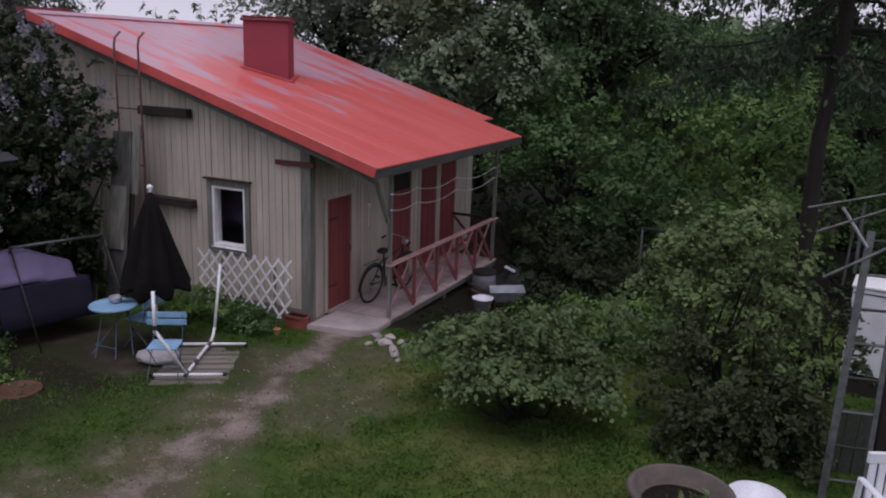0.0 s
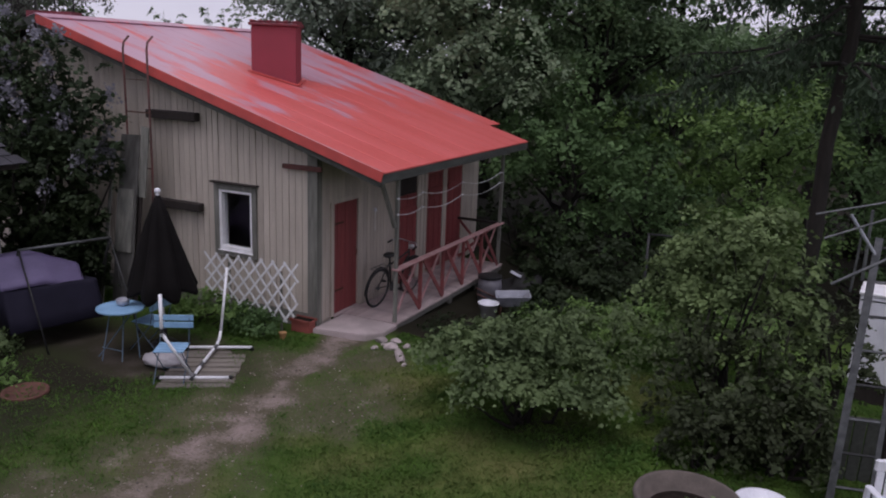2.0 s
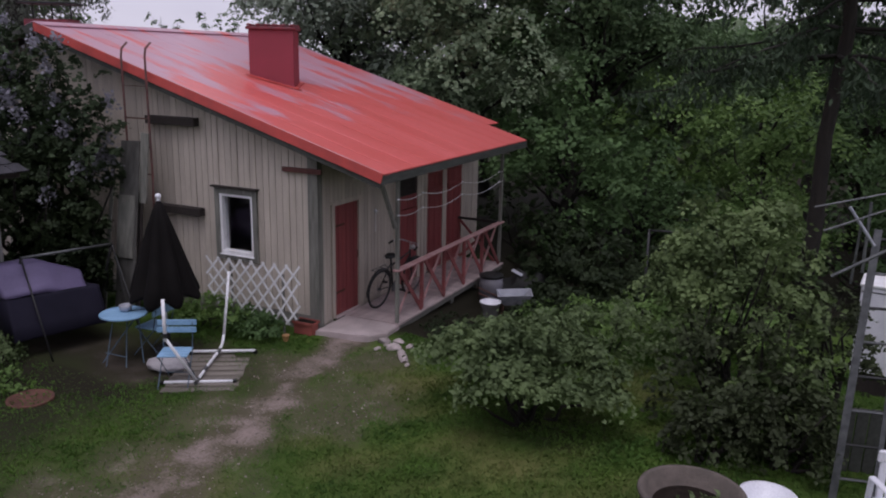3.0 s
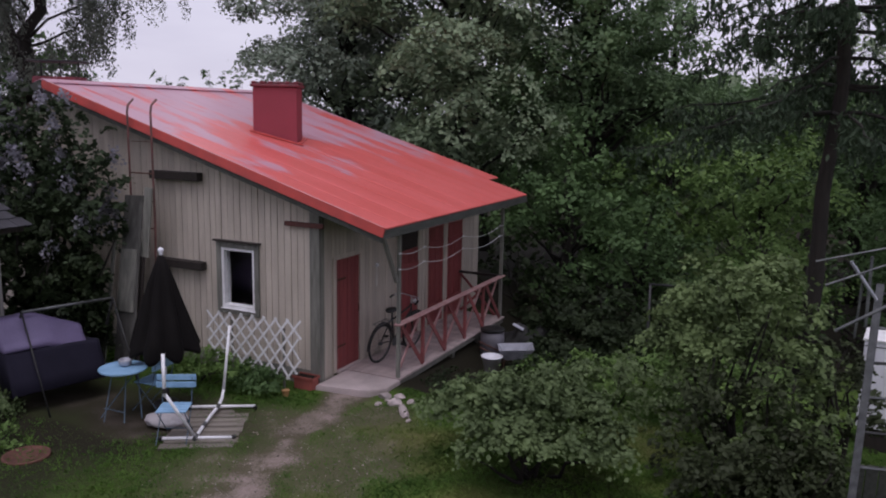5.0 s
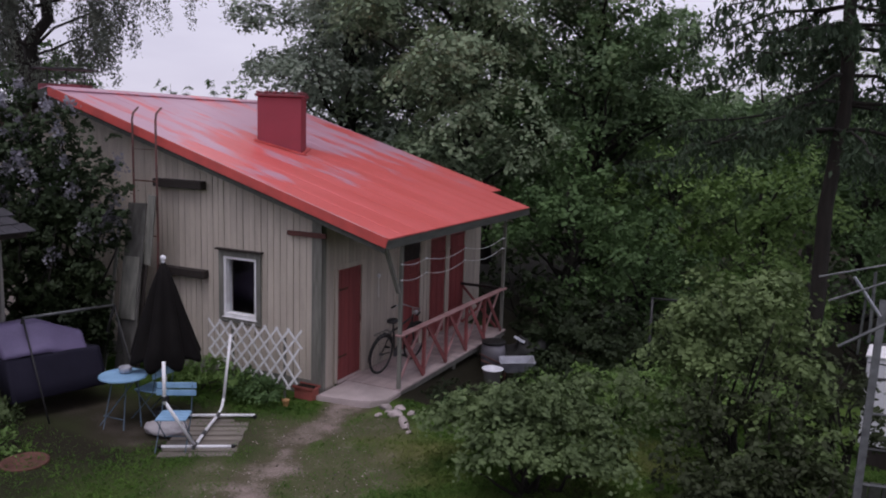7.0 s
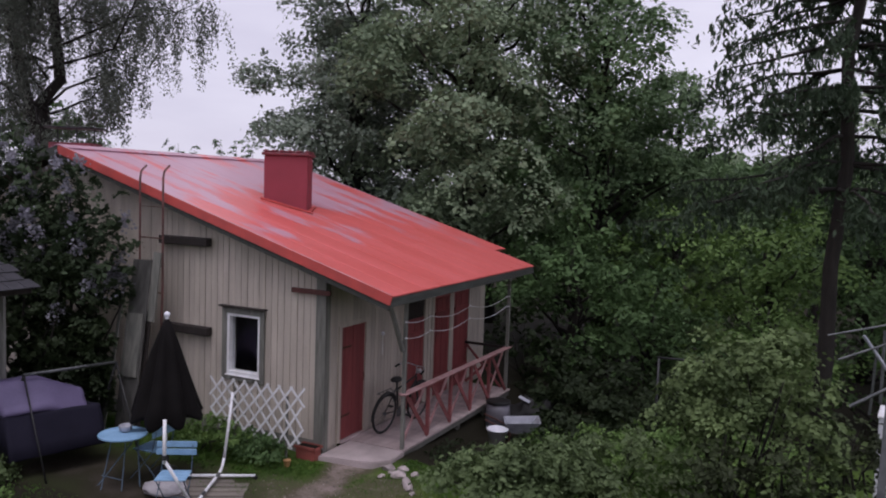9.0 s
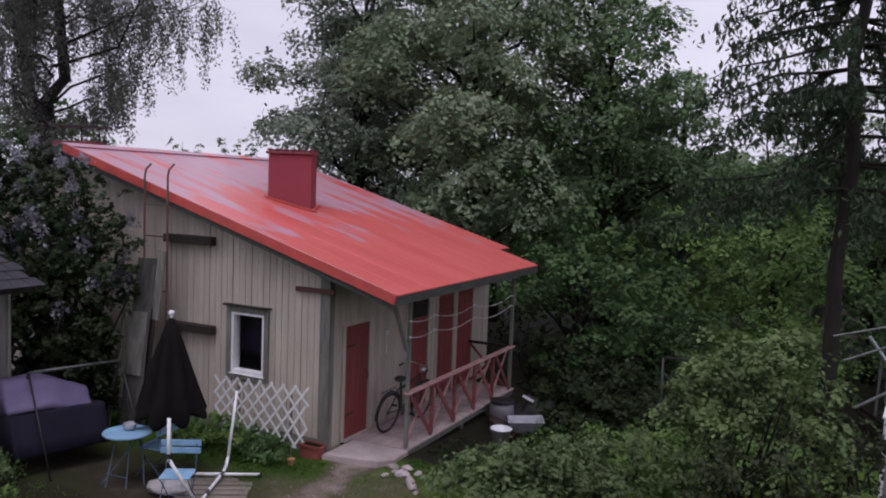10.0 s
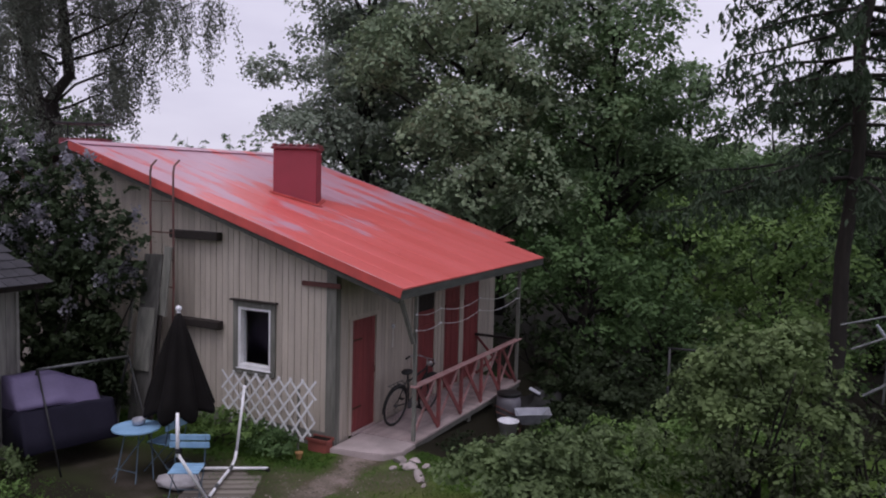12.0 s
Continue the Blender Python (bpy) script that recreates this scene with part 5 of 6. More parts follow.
# ---- sitting place ----
def hammock_stand():
    h = thing("hammock_stand", pose(0, 0, 0), "white tubular hammock stand without its hammock", "hammock stand")
    part("foot", tubed([(-0.65, -2.80, 0.03), (0.18, -2.30, 0.03)], 0.0225, 10), WHITETUBE, h, smooth=True)
    part("foot", tubed([(-1.10, -1.78, 0.05), (-0.28, -1.29, 0.05)], 0.0225, 10), WHITETUBE, h, smooth=True)
    part("spine", tubed([(-0.235, -2.58, 0.055), (-0.50, -2.06, 0.06), (-0.74, -1.55, 0.07), (-0.78, -1.44, 0.13), (-0.80, -1.38, 0.24)], 0.0225, 10), WHITETUBE, h, smooth=True)
    part("post", tubed([(-0.80, -1.38, 0.22), (-0.90, -1.09, 1.16)], 0.022, 10), WHITETUBE, h, smooth=True)
    part("post", tubed([(-0.235, -2.58, 0.05), (-0.430, -2.910, 0.740)], 0.022, 10), WHITETUBE, h, smooth=True)
    part("post", tubed([(-0.423, -2.917, 0.700), (-0.520, -2.820, 1.240)], 0.0235, 10), WHITETUBE, h, smooth=True)
    part("joint", tubed([(-0.430, -2.910, 0.740), (-0.441, -2.899, 0.800)], 0.027, 10), BLACK, h)
    for q in ((-0.235, -2.58, 0.05), (-0.70, -1.62, 0.07), (-0.42, -2.22, 0.06)):
        part("sleeve", tubed([(q[0] + 0.03, q[1] - 0.06, q[2]), (q[0] - 0.03, q[1] + 0.06, q[2] + 0.004)], 0.026, 10), STEEL, h)
    for q in ((-0.65, -2.80), (0.18, -2.30), (-1.10, -1.78), (-0.28, -1.29)):
        part("end_cap", lathe(bmesh.new(), [(0.02, 0.0), (0.031, 0.01), (0.031, 0.05), (0.02, 0.06)], 10), BLACK, h).matrix_basis = pose(q[0], q[1], 0.0)


hammock_stand()


def parasol():
    p = thing("parasol", pose(-1.52, -1.81, 0), "closed black garden parasol with a white knob", "parasol")
    part("pole", tubed([(0, 0, 0.06), (0, 0, 2.30)], 0.019, 10), WHITETUBE, p, smooth=True)
    bm = bmesh.new()
    seg, prof = 64, [(0.03, 2.31), (0.09, 2.18), (0.19, 1.9), (0.30, 1.5), (0.41, 1.12), (0.475, 0.92), (0.465, 0.86), (0.28, 0.90)]
    rings = []
    for i, (r, z) in enumerate(prof):
        ripple = 0.3 * min(1, i / 3)
        rings.append([bm.verts.new((r * (1 + ripple * abs(math.sin(4 * a)) - ripple * 0.6 + 0.05 * math.sin(3 * a + i)) * math.cos(a),
                                    r * (1 + ripple * abs(math.sin(4 * a)) - ripple * 0.6 + 0.05 * math.sin(3 * a + i)) * math.sin(a),
                                    z + (0.05 * math.cos(8 * a) + 0.04 * math.sin(2 * a) if i >= 5 else 0))) for a in np.linspace(0, math.tau, seg, endpoint=False)])
    for a, b in zip(rings, rings[1:]):
        for k in range(seg):
            bm.faces.new((a[k], a[(k + 1) % seg], b[(k + 1) % seg], b[k]))
    bm.faces.new(rings[0])
    part("canopy", bm, CANVAS, p, "black cloth hanging in folds", smooth=True)
    for k in range(8):
        a = k * math.tau / 8
        part("rib", tubed([(0.03 * math.cos(a), 0.03 * math.sin(a), 2.16), (0.24 * math.cos(a), 0.24 * math.sin(a), 1.0)], 0.006, 5), STEEL, p)
    kn = bmesh.new()
    lathe(kn, [(0.018, 2.29), (0.03, 2.32), (0.022, 2.335), (0.042, 2.36), (0.046, 2.385), (0.03, 2.41), (0.008, 2.42)], 14)
    part("knob", kn, PLASTIC, p, "white plastic knob", smooth=True)
    part("base", lathe(bmesh.new(), [(0.19, 0.0), (0.20, 0.04), (0.15, 0.09), (0.05, 0.12), (0.04, 0.3)], 24), BLACK, p)


parasol()


def bistro_table():
    t = thing("bistro_table", pose(-1.76, -2.38, 0), "round pale blue metal folding table", "table")
    part("tabletop", lathe(bmesh.new(), [(0.30, 0.70), (0.33, 0.702), (0.335, 0.715), (0.33, 0.728), (0.31, 0.724)], 40), BLUE, t)
    for a, b in (((-0.2, -0.22), (0.16, 0.2)), ((0.2, -0.2), (-0.16, 0.22)), ((-0.05, -0.30), (-0.30, 0.05)), ((0.28, 0.02), (0.05, 0.28))):
        part("leg", tubed([(a[0] * 1.1, a[1] * 1.1, 0.0), (b[0] * 0.8, b[1] * 0.8, 0.70)], 0.009, 6), DULLBLUE, t)
    part("cross_bar", tubed([(-0.19, -0.2, 0.14), (0.18, -0.18, 0.14)], 0.007, 6), DULLBLUE, t)
    b = thing("bowl", pose(-1.80, -2.30, 0.727), "small blue-grey pot on the table", "pot")
    part("body", lathe(bmesh.new(), [(0.055, 0), (0.085, 0.02), (0.095, 0.09), (0.088, 0.095), (0.075, 0.03), (0.02, 0.02)], 20), ZINC, b, smooth=True)


bistro_table()


def bistro_chair():
    c = thing("folding_chair", pose(0, 0, 0), "pale blue slatted metal folding chair", "chair", group="garden chairs")
    for k in range(4):
        part("seat_slat", boxed(-0.20, 0.20, -0.19 + k * 0.095, -0.105 + k * 0.095, 0.44, 0.455, bevel=0.003), BLUE, c)
    for z in (0.66, 0.755):
        part("back_slat", boxed(-0.28, 0.25, 0.19 + (z - 0.66) * 0.3, 0.205 + (z - 0.66) * 0.3, z, z + 0.08, bevel=0.003), BLUE, c)
    for x in (-0.195, 0.195):
        part("leg", tubed([(x, -0.24, 0.0), (x, 0.14, 0.42), (x, 0.185, 0.60), (x, 0.235, 0.85)], 0.0075, 6), DULLBLUE, c)
        part("leg", tubed([(x * 0.9, 0.26, 0.0), (x * 0.9, -0.18, 0.44)], 0.0075, 6), DULLBLUE, c)
        part("seat_rail", tubed([(x * 0.92, -0.19, 0.435), (x * 0.92, 0.19, 0.435)], 0.0075, 6), DULLBLUE, c)
    part("stretcher", tubed([(-0.175, 0.2, 0.07), (0.175, 0.2, 0.07)], 0.0075, 6), DULLBLUE, c)
    return c


ch1 = bistro_chair()
ch1.matrix_basis = pose(-0.52, -2.66, 0.0, 0, 0, 30)
ch1["label"] = "pale blue slatted metal folding chair beside the hammock stand"
ch2 = copy_thing(ch1, pose(-1.60, -1.97, 0.0, 0, 0, -85))
ch2["label"] = "pale blue slatted metal folding chair behind the table"

bm = bmesh.new()
bmesh.ops.create_icosphere(bm, subdivisions=4, radius=1.0)
for v in bm.verts:
    v.co = v.co * (1 + 0.16 * noise.noise(v.co * 1.7) + 0.06 * noise.noise(v.co * 5))
    v.co = Vector((v.co.x * 0.31, v.co.y * 0.21, max(v.co.z, -0.5) * 0.12))
single("cushion", bm, material("off_white_sacking", (0.44, 0.42, 0.44), (0.32, 0.3, 0.31), 0.9, grain=4, bump=0.5), pose(-1.0, -2.32, 0.06, 0, 0, 20), "crumpled off-white cushion lying under the chair", "cushion", smooth=True)
for k in range(9):
    y0 = -2.75 + k * 0.16
    single("ground_plank", boxed(-0.55, 0.42, 0, 0.152, -0.02, 0.022, bevel=0.004), DUCKBOARD, pose(0.0 + 0.02 * (k % 2) - 0.09 * k, y0 + 0.12 * 0, gz(0, y0) - 0.026, 0, 0, 30 + rnd.uniform(-1, 1)), "worn grey duckboard plank on bare earth", "plank", group="duckboard planks")


def garden_swing():
    s = thing("garden_swing", pose(0, 0, 0), "garden swing seat under lilac and dark tarpaulins", "garden swing")
    a, b = Vector((-3.42, -2.71, 1.40)), Vector((-3.03, -1.39, 1.40))
    part("top_bar", tubed([a, b], 0.022, 8), STEEL, s, "pale metal top bar", smooth=True)
    for q in (a, b):
        part("leg", tubed([q, q + Vector((0.80, -0.24, -1.40))], 0.014, 8), BLACK, s, smooth=True)
        part("leg", tubed([q, q + Vector((-0.75, 0.22, -1.40))], 0.02, 8), BLACK, s, smooth=True)
        part("hanger", tubed([q + Vector((0.02, 0, 0)), q + Vector((0.24, -0.05, -0.8))], 0.008, 5), BLACK, s)
        part("hanger", tubed([q + Vector((-0.02, 0, 0)), q + Vector((-0.3, 0.08, -0.8))], 0.008, 5), BLACK, s)
    ax = (b - a).normalized()
    side = Vector((ax.y, -ax.x, 0))
    mid = (a + b) / 2

    def cover(prof, n, l0, l1, ends, mat, name, label):
        bm = bmesh.new()
        rows = []
        for i in range(n + 1):
            t = i / n
            u = l0 + (l1 - l0) * t
            row = []
            for j, (o, z) in enumerate(prof):
                w = 0.5 * noise.noise(Vector((u * 2.1, o * 2.3 + j * 0.15, z * 2.0))) + 0.25 * noise.noise(Vector((u * 7, o * 5, z * 6)))
                sag = ends(t)
                p = Vector((mid.x, mid.y, 0)) + ax * u + side * (o * (0.9 + 0.1 * sag) + 0.05 * w)
                row.append(bm.verts.new((p.x, p.y, z * sag + 0.045 * w + (1 - sag) * 0.28)))
            rows.append(row)
        for r0, r1 in zip(rows, rows[1:]):
            for k in range(len(prof) - 1):
                bm.faces.new((r0[k], r0[k + 1], r1[k + 1], r1[k]))
        bm.faces.new(rows[0])
        bm.faces.new(rows[-1][::-1])
        ob = part(name, bm, mat, s, label, smooth=True)

    low = [(-0.46, 0.26), (-0.5, 0.5), (-0.46, 0.80), (-0.1, 0.84), (0.23, 0.90), (0.26, 0.885), (0.28, 0.84), (0.42, 0.5), (0.50, 0.31), (0.47, 0.28), (0.2, 0.26), (-0.2, 0.24)]
    cover(low, 20, -1.05, 0.32, lambda t: 1.0 - 0.08 * t, NAVYCLOTH, "seat_cover", "dark violet tarpaulin hanging from the seat")
    high = [(-0.50, 0.70), (-0.52, 1.0), (-0.40, 1.24), (-0.1, 1.27), (0.0, 1.24), (0.06, 1.12), (0.17, 0.98), (0.19, 0.96), (0.23, 0.93), (0.265, 0.86), (0.1, 0.80), (-0.2, 0.66)]
    cover(high, 24, -1.05, 0.17, lambda t: 1.05 - 0.27 * max(0.0, t - 0.5) / 0.5, LILACCLOTH, "top_cover", "faded lilac tarpaulin over the back")


garden_swing()

# ---- small hut at the side ----
hut = thing("hut", pose(-3.93, -2.67, 0), "small pale board hut with a dark shingle roof", "hut")
part("base", boxed(-2.4, -0.02, -2.2, -0.02, -0.1, 0.36), PLINTH, hut, "grey stone base")
hw = part("wall", box(boxed(-2.4, -0.03, -2.2, -2.1, 0.36, 2.55), -2.4, -2.3, -2.1, -0.03, 0.36, 2.55), PALEWALL, hut)
part("wall", box(boxed(-0.13, -0.03, -2.1, -0.03, 0.36, 2.55), -2.3, -0.13, -0.13, -0.03, 0.36, 2.55), PALEWALL, hut)
for k in range(15):
    part("board", boxed(-0.03, -0.004 * (k % 2), -2.2 + k * 0.145, -2.06 + k * 0.145, 0.34, 2.55), PALEWALL, hut)
    part("board", boxed(-2.35 + k * 0.158, -2.2 + k * 0.158, -0.03, 0.0 - 0.004 * (k % 2), 0.34, 2.55), PALEWALL, hut)
part("corner_board", boxed(-0.12, 0.025, -0.02, 0.025, 0.34, 2.5), PALEWALL, hut)
hr = part("roof", beam(beam(bmesh.new(), (-1.2, -1.1, 3.42), (0.52, -1.1, 2.70), 2.36, 0.06, up=(0.38, 0, 1)), (-1.2, -1.1, 3.42), (-3.0, -1.1, 2.62), 2.36, 0.06, up=(-0.38, 0, 1)), TILEROOF, hut, "dark shingle roof")
for k in range(8):
    t0 = k / 8
    p0, p1 = Vector((-1.2 + 1.84 * t0, 0, 3.46 - 0.77 * t0)), Vector((-1.2 + 1.84 * (t0 + 0.135), 0, 3.475 - 0.77 * (t0 + 0.135)))
    for j in range(10):
        part("shingle", beamed((p0.x, -2.2 + j * 0.235 + 0.11 * (k % 2), p0.z), (p1.x, -2.2 + j * 0.235 + 0.11 * (k % 2), p1.z), 0.225, 0.014, up=(0.38, 0, 1)), TILEROOF, hr)
part("gable", slab(slab(bmesh.new(), -2.4, -1.2, -0.1, -0.03, 2.55, lambda x: 3.36 + (x + 1.2) * 0.42), -1.2, -0.02, -0.1, -0.03, 2.55, lambda x: 3.36 - (x + 1.2) * 0.42), PALEWALL, hut)
part("fascia", boxed(0.50, 0.53, -2.28, 0.08, 2.60, 2.72), DARKWOOD, hut)

# second chimney beyond the ridge, with a rain cover
c2 = thing("chimney", pose(-7.62, 1.55, roof_z(-7.62) - 0.1, 0, 0, 27), "low red chimney with a flat black rain cover", "chimney")
part("shaft", boxed(-0.46, 0.46, -0.25, 0.25, 0.0, 0.82), CHIMCAP, c2)
for x in (-0.38, 0.02, 0.4):
    part("leg", boxed(x - 0.012, x + 0.012, -0.012, 0.012, 0.82, 1.12), BLACK, c2)
part("cover", boxed(-0.54, 0.52, -0.34, 0.34, 1.12, 1.16, bevel=0.006), BLACK, c2, "flat black sheet cover")

# ---- tubs and barrow beyond the veranda ----
bar = thing("water_barrel", pose(1.40, 3.98, gz(1.40, 3.98)), "dull grey plastic barrel with a dark lid", "barrel")
part("body", lathe(bmesh.new(), [(0.20, 0), (0.235, 0.1), (0.245, 0.45), (0.225, 0.62)], 24), GREYPLASTIC, bar, smooth=True)
part("lid", lathe(bmesh.new(), [(0.24, 0.62), (0.245, 0.66), (0.2, 0.675)], 24), BLACK, bar, "dark lid")


def wheelbarrow():
    w = thing("wheelbarrow", pose(1.98, 3.75, gz(1.98, 3.75) - 0.06, 0, 0, 25) @ Matrix.Scale(0.84, 4), "pale zinc wheelbarrow standing by the veranda", "wheelbarrow")
    bm = bmesh.new()
    lo = [(-0.25, -0.2, 0.32), (0.2, -0.2, 0.32), (0.2, 0.2, 0.32), (-0.25, 0.2, 0.32)]
    hi = [(-0.40, -0.31, 0.56), (0.42, -0.31, 0.60), (0.42, 0.31, 0.60), (-0.40, 0.31, 0.56)]
    inn = [(x * 0.93, y * 0.92, z) for x, y, z in hi]
    inl = [(x * 0.93, y * 0.92, z + 0.015) for x, y, z in lo]
    vs = [[bm.verts.new(q) for q in ring_] for ring_ in (lo, hi, inn, inl)]
    bm.faces.new(vs[0])
    bm.faces.new(vs[3])
    for a, b in zip(vs, vs[1:]):
        for k in range(4):
            bm.faces.new((a[k], a[(k + 1) % 4], b[(k + 1) % 4], b[k]))
    part("tray", bm, ZINC, w)
    for y in (-0.2, 0.2):
        part("handle", tubed([(-0.85, y * 1.2, 0.62), (-0.3, y, 0.38), (0.3, y * 0.8, 0.27), (0.55, y * 0.3, 0.2)], 0.016, 6), RUST, w)
        part("leg", tubed([(-0.25, y, 0.36), (-0.3, y, 0.0)], 0.014, 6), RUST, w)
    wh = part("wheel", tubed([(0.55 + 0.17 * math.cos(a), 0, 0.19 + 0.17 * math.sin(a)) for a in np.linspace(0, math.tau, 20, endpoint=False)], 0.03, 8, closed=True), RUBBER, w, smooth=True)


wheelbarrow()
bk = thing("bucket", pose(1.80, 2.98, gz(1.80, 2.98)), "white plastic bucket with a wire handle", "bucket")
part("body", lathe(bmesh.new(), [(0.13, 0), (0.185, 0.28), (0.205, 0.28), (0.205, 0.30), (0.18, 0.30), (0.125, 0.02)], 24), PLASTIC, bk, smooth=True)
part("handle", tubed([(0.20 * math.cos(a), 0.06 + 0.02 * math.sin(a), 0.29 + 0.05 * math.sin(a)) for a in np.linspace(0, math.pi, 9)], 0.004, 5), STEEL, bk)
single("tarp_mound", (lambda bm: (bmesh.ops.create_icosphere(bm, subdivisions=3, radius=0.5), [setattr(v, "co", Vector((v.co.x * 1.2, v.co.y, max(v.co.z, -0.1) * 1.0)) * (1 + 0.5 * noise.noise(v.co * 4))) for v in bm.verts], bm)[2])(bmesh.new()), RUBBER, pose(1.75, 5.0, gz(1.75, 5.0) + 0.02), "dark heap of covered odds and ends", "heap", smooth=True)
single("scrap_sheet", beamed((1.55, 4.75, 0.14), (1.78, 4.75, 0.05), 0.08, 0.015, up=(0.2, -0.4, 1)), ZINC, label="pale plastic sheet lying on the dark heap", category="sheet")

# ---- beside the lawn: tub, basin, plastic chair, ladder mast ----
tub = thing("plant_tub", pose(6.34, -2.98, gz(6.34, -2.98)), "large round grey-brown plant tub with dark soil", "planter")
part("tub", lathe(bmesh.new(), [(0.38, 0.0), (0.46, 0.2), (0.50, 0.34), (0.515, 0.36), (0.505, 0.39), (0.455, 0.39), (0.42, 0.24), (0.1, 0.22)], 40), CLAYTUB, tub, smooth=True)
part("soil", lathe(bmesh.new(), [(0.418, 0.225), (0.3, 0.25), (0.02, 0.26)], 24), SOIL, tub, "dark soil")
prng = np.random.default_rng(12)
P = np.array([0.12, -0.1, 0.33]) + prng.normal(size=(90, 3)) * np.array([0.09, 0.09, 0.05])
part("seedling", leaf_mesh("seedling", P, prng.normal(size=(90, 3)) + np.array([0, 0, 1.5]), prng.uniform(0.04, 0.09, 90), L_SHRUB, seed=3), L_SHRUB, tub, "small green seedling")["kind"] = "stuff"
bs = thing("basin", pose(7.0, -2.49, gz(7, -2.49)), "white enamel basin standing on the ground", "basin")
part("bowl", lathe(bmesh.new(), [(0.17, 0.0), (0.22, 0.12), (0.255, 0.26), (0.28, 0.27), (0.28, 0.285), (0.25, 0.285), (0.2, 0.10), (0.02, 0.05)], 32), PLASTIC, bs, smooth=True)


def plastic_chair():
    c = thing("plastic_chair", pose(8.20, -2.38, gz(8.2, -2.4), 0, 0, 25), "white moulded plastic garden chair", "chair")
    part("seat", boxed(-0.24, 0.24, -0.24, 0.22, 0.40, 0.43, bevel=0.012), PLASTIC, c)
    for k in range(5):
        part("back_slat", boxed(-0.22 + k * 0.092, -0.15 + k * 0.092, 0.19, 0.215, 0.43, 0.80, bevel=0.006), PLASTIC, c)
    part("back_rail", boxed(-0.25, 0.25, 0.185, 0.225, 0.80, 0.92, bevel=0.015), PLASTIC, c)
    for x in (-0.27, 0.27):
        part("armrest", boxed(x - 0.035, x + 0.035, -0.25, 0.22, 0.62, 0.65, bevel=0.012), PLASTIC, c)
        for y in (-0.23, 0.21):
            part("leg", beamed((x * 1.04, y * 1.15, 0.0), (x, y, 0.63), 0.05, 0.045, up=(0, 1, 0), bevel=0.01), PLASTIC, c)


plastic_chair()


def ladder_mast():
    m = thing("ladder_mast", pose(0, 0, 0), "grey galvanised lattice mast with crossing pipes", "mast")
    L = [Vector((7.60, -1.68, -0.05)), Vector((7.70, -0.93, 2.75))]
    Rr = [Vector((7.98, -1.60, -0.05)), Vector((8.02, -0.86, 2.75))]
    part("rail", beamed(L[0], L[1], 0.075, 0.05, up=(0, -1, 0.3)), STEEL, m)
    part("rail", beamed(Rr[0], Rr[1], 0.05, 0.05, up=(0, -1, 0.3)), STEEL, m)
    for k in range(8):
        t = 0.09 + k * 0.125
        part("rung", tubed([L[0].lerp(L[1], t), Rr[0].lerp(Rr[1], t)], 0.016, 6), BLACK if k % 2 else STEEL, m)
    for a, b in (((7.30, -1.64, 2.36), (7.80, -1.56, 2.70)), ((7.18, -1.36, 2.76), (7.78, -1.25, 3.04)), ((7.07, -1.13, 2.96), (7.78, -0.99, 3.16))):
        part("pipe", tubed([a, b, tuple(Vector(b) + (Vector(b) - Vector(a)) * 0.5)], 0.017 if a[2] < 2.5 else 0.011, 6), STEEL, m)
    part("clamp", tubed([(7.39, -1.3, 3.02), (7.66, -1.27, 2.64)], 0.016, 8), ZINC, m, "white plastic sleeve")
    part("strut", tubed([(7.60, -1.05, 2.3), (7.59, -1.05, 3.05)], 0.018, 6), STEEL, m)
    part("strut", tubed([(7.50, -1.2, 2.2), (7.52, -1.25, 2.9)], 0.014, 6), STEEL, m)


ladder_mast()
wb = thing("white_cabinet", pose(8.75, 2.25, gz(8.7, 2.2), 0, 0, -6), "white metal-sided cabinet standing behind the mast", "cabinet")
part("body", boxed(-0.92, 0.9, -0.3, 0.35, 0.35, 1.62, bevel=0.012), PLASTIC, wb)
part("top_trim", boxed(-0.94, 0.92, -0.32, 0.37, 1.621, 1.66, bevel=0.008), WHITE, wb)
part("joint_strip", boxed(-0.91, 0.89, -0.306, -0.3, 1.54, 1.555), BLACK, wb)
part("foot", boxed(-0.85, 0.8, -0.25, 0.3, -0.1, 0.35), DARKWOOD, wb)
cr = thing("brown_post", pose(8.22, -0.85, gz(8.2, -0.85)), "dark brown timber shed corner beside the mast", "post")
part("post", boxed(-0.14, 0.5, -0.2, 0.25, -0.05, 1.5, bevel=0.01), DARKWOOD, cr)
part("cap", boxed(-0.17, 0.53, -0.23, 0.28, 1.5, 1.58, bevel=0.01), GREYWOOD, cr)
for k in range(3):
    single("fence_board", boxed(-0.06, 0.06, -0.012, 0.012, -0.05, 0.78, bevel=0.003), DARKGREY, pose(7.68 + k * 0.13, -1.05 + k * 0.03, gz(7.7, -1.0), 4, 0, 8), "weathered grey fence board", "board", group="fence boards")

# the wall of the dwelling that the view looks out from, closing the yard behind
dw = thing("wall_south", pose(7, -11.35, 0), "plain pale boarded house wall behind the yard", "wall", kind="structure")
part("wall", boxed(-5.5, 6.5, -0.3, 0.0, -0.1, 3.3), PALEWALL, dw)
part("wall", boxed(-5.5, -0.6, -0.3, 0.0, 3.3, 5.4), PALEWALL, dw)
part("wall", boxed(0.6, 6.5, -0.3, 0.0, 3.3, 5.4), PALEWALL, dw)
part("wall", boxed(-5.5, 6.5, -0.3, 0.0, 5.4, 6.6), PALEWALL, dw)

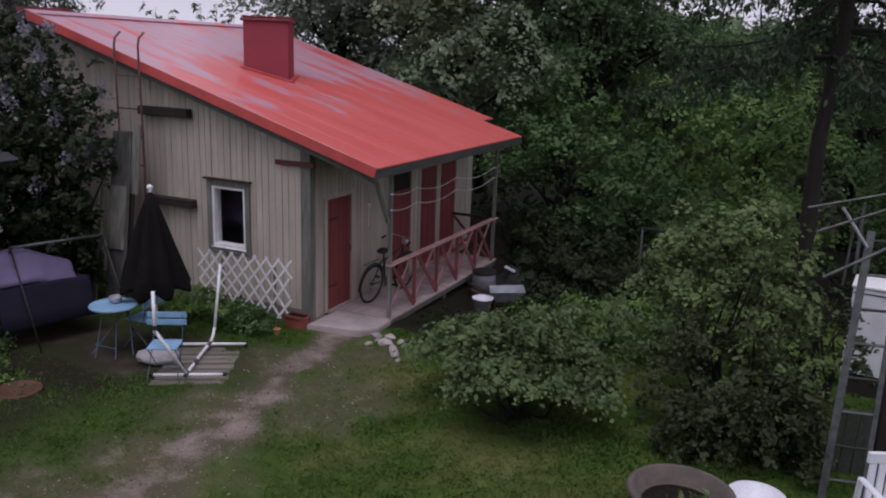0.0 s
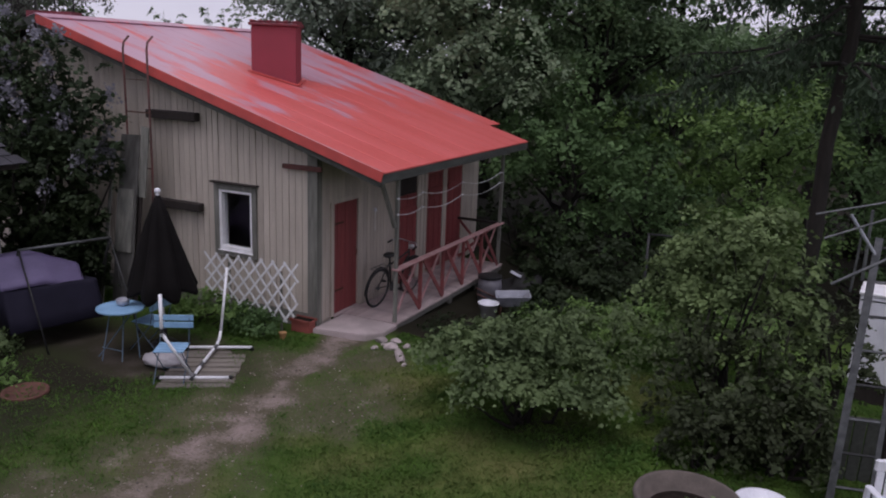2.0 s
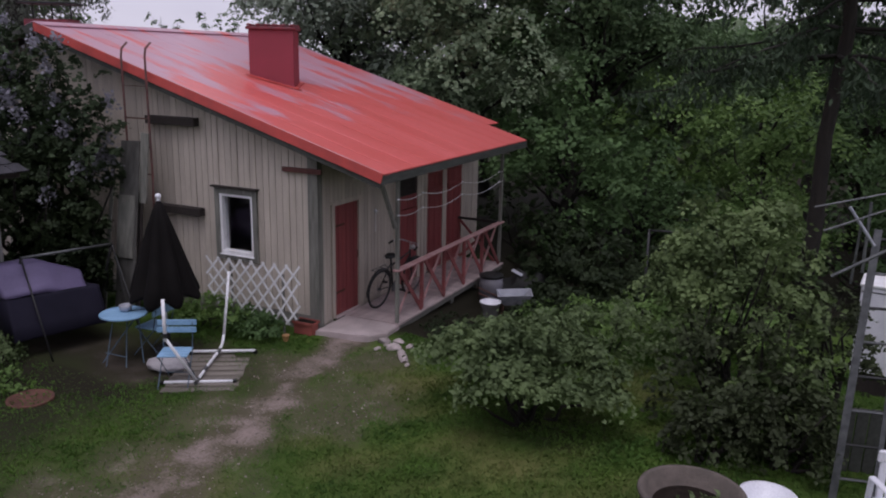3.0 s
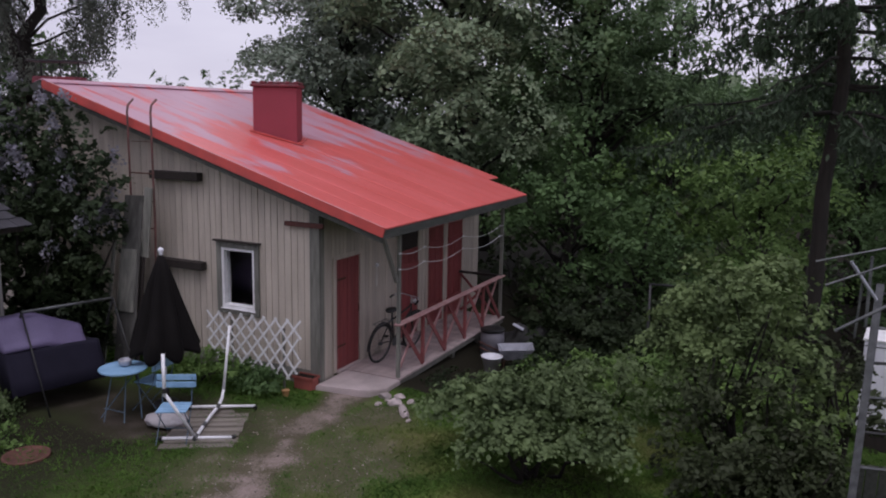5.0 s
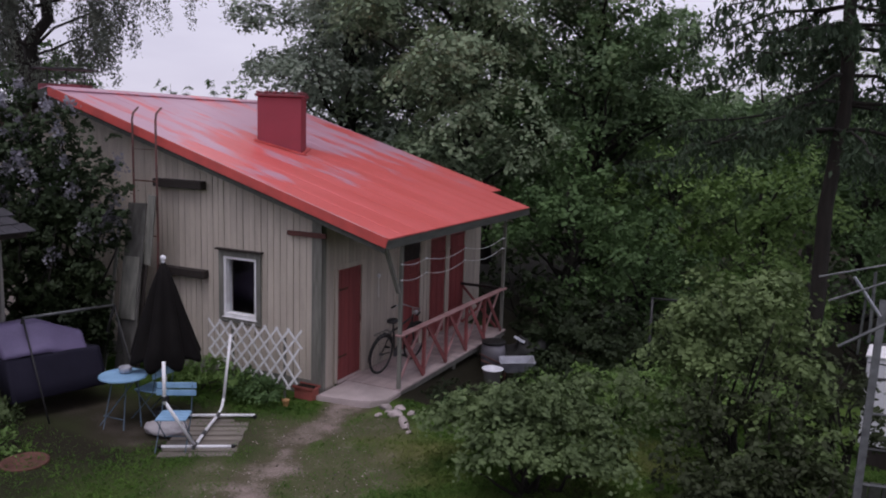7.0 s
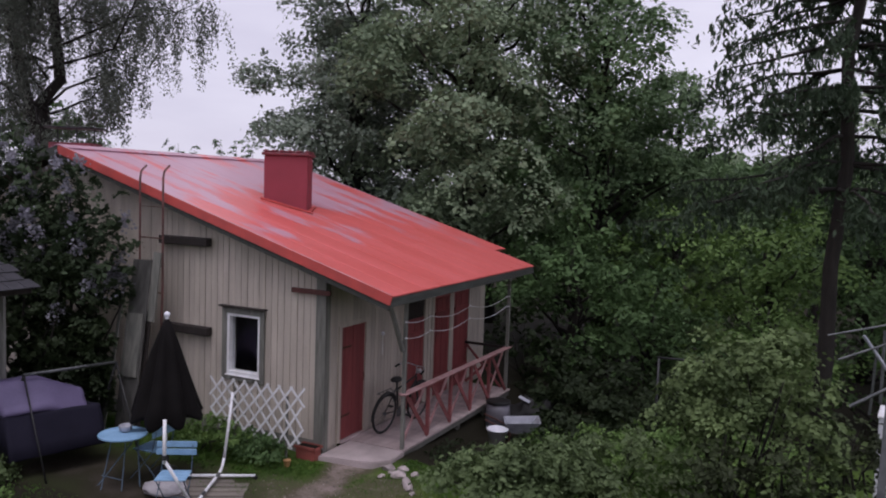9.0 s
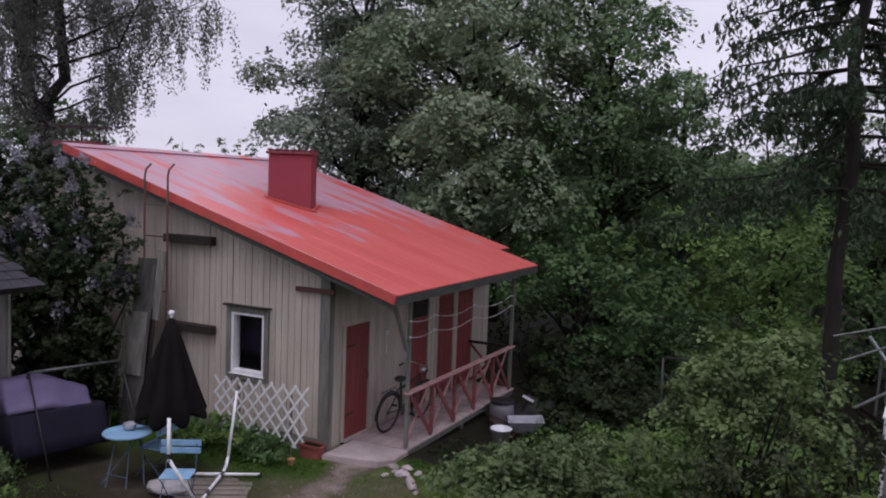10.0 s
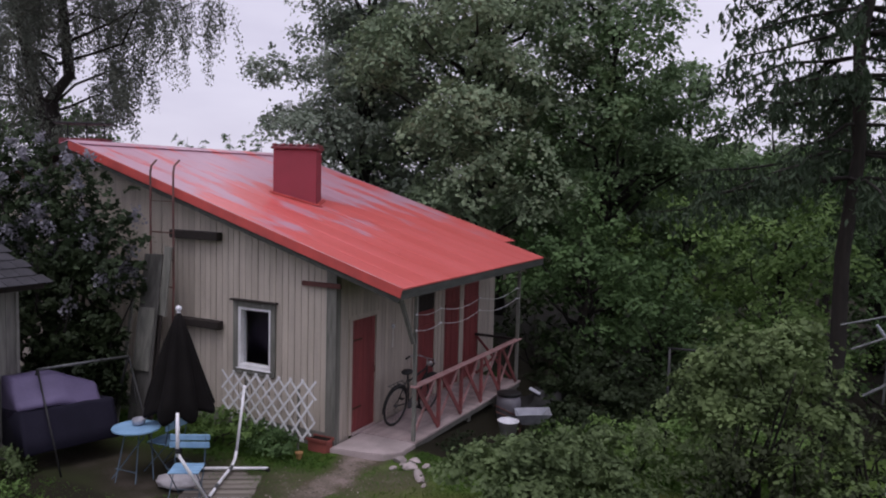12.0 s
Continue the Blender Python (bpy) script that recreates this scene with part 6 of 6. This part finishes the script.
bush("low_plants", 1.6, 1.6, 0.4, 0.6, 0.14, 0.0, L_SHADE_THICK, 0.053, 30, 2660, 84, "dark low growth along the veranda", stems=3, trunk=0.01)
# low plants near the sitting place
bush("low_plants", -3.3, -3.35, 0.45, 0.3, 0.42, 0.04, L_SHRUB, 0.056, 26, 2850, 67, "low leafy plants beside the hut", stems=4, trunk=0.012)
bush("low_plants", -2.55, -3.95, 0.55, 0.35, 0.3, 0.02, L_BRIGHT, 0.053, 24, 2850, 68, "low leafy plants beside the lawn", stems=4, trunk=0.012)
single("clay_bowl", lathe(bmesh.new(), [(0.2, 0), (0.26, 0.13), (0.285, 0.13), (0.285, 0.165), (0.25, 0.165), (0.24, 0.145), (0.02, 0.155)], 28), RUST, pose(-1.74, -3.98, gz(-1.74, -3.98) - 0.138), "low reddish clay bowl sunk in the grass", "pot", smooth=True)
bush("low_plants", 2.5, 0.7, 0.7, 0.6, 0.16, 0.0, L_DARK, 0.053, 36, 2660, 69, "dark low growth beside the veranda", stems=3, trunk=0.01)
bush("low_plants", 4.5, 1.7, 1.1, 1.2, 0.8, 0.0, L_SHRUB, 0.068, 50, 1710, 70, "rank green growth behind the shrub", stems=6, trunk=0.015)
bush("low_plants", 3.4, 3.0, 1.0, 1.1, 0.55, 0.0, L_BRIGHT, 0.064, 50, 1900, 77, "rank green growth behind the shrub", stems=5, trunk=0.012)
bush("low_plants", 5.4, 3.0, 1.6, 1.5, 1.0, 0.0, L_BRIGHT, 0.075, 60, 1330, 71, "rank green growth behind the bushes", stems=6, trunk=0.015)


# ---- young saplings beyond the ridge and a rack behind the bushes ----
def sapling(x, y, top, seed):
    rng = np.random.default_rng(seed)
    z = gz(x, y)
    t = thing("sapling", pose(x, y, z), "thin young tree standing far beyond the ridge", "tree", group="saplings beyond the ridge")
    h = top - z
    part("trunk", tubed(limb_path(rng, (0, 0, 0), (0.05, 0, h), 6, 0.02), [0.04, 0.036, 0.03, 0.024, 0.016, 0.006], 6), BARK, t, smooth=True)
    cl = [(rng.normal() * 0.14, rng.normal() * 0.14, h * k, 0.16, 0.13) for k in np.linspace(0.72, 1.0, 9)]
    P, N = clumped(rng, cl, 2200)
    part("crown", leaf_mesh("crown", P, N, rng.uniform(0.06, 0.12, len(P)), L_DARK, seed=seed), L_DARK, t)


for k, (x, top) in enumerate(((-18.1, 5.85), (-17.4, 5.6), (-16.1, 5.95), (-15.45, 5.92), (-14.75, 5.78), (-13.9, 5.4))):
    sapling(x, 15.0 + 0.2 * k, top, 200 + k)

rack = thing("carpet_rack", pose(4.62, 3.0, gz(4.62, 3.0)), "dark metal carpet-beating rack behind the bushes", "rack")
RACK_H = 1.66 - gz(4.62, 3.0)
for x in (0.0, 1.1):
    part("post", tubed([(x, 0, -0.05), (x, 0, RACK_H)], 0.022, 8), BLACK, rack, smooth=True)
part("rail", tubed([(-0.03, 0, RACK_H), (1.13, 0, RACK_H + 0.03)], 0.02, 8), BLACK, rack, smooth=True)


def path_grit():
    """Pebbles, clods and dry bits lying on the trodden earth."""
    rng = np.random.default_rng(31)
    x, y = rng.uniform(-0.2, 3.0, 5200), rng.uniform(-6.5, -0.3, 5200)
    on = rng.random(5200) < np.clip(dirt_at(x, y), 0.03, 1) * 0.7
    x, y = x[on], y[on]
    r = 0.006 + 0.014 * rng.random(len(x)) ** 3
    d = np.array([(1, 0, 0), (0, 1, 0), (-1, 0, 0), (0, -1, 0), (0, 0, 0.7), (0, 0, -0.5)])
    v = np.stack([x, y, ground_z(x, y) - 0.018 * dirt_at(x, y)], 1)[:, None, :] + d * r[:, None, None] * rng.uniform(0.6, 1.4, (len(x), 6, 1))
    tri = np.array([(0, 1, 4), (1, 2, 4), (2, 3, 4), (3, 0, 4), (1, 0, 5), (2, 1, 5), (3, 2, 5), (0, 3, 5)])
    f = (np.arange(len(x))[:, None, None] * 6 + tri).reshape(-1, 3)
    me = bpy.data.meshes.new("path_grit")
    me.from_pydata(v.reshape(-1, 3).tolist(), [], f.tolist())
    me.materials.append(material("earthy_grit", (0.36, 0.31, 0.28), (0.12, 0.10, 0.075), 0.9, grain=3, bump=0.2, by="island", vary=0.6))
    tagged(new("path_grit", me), "small pebbles and dry bits on the trodden earth", "grit", kind="stuff")


path_grit()
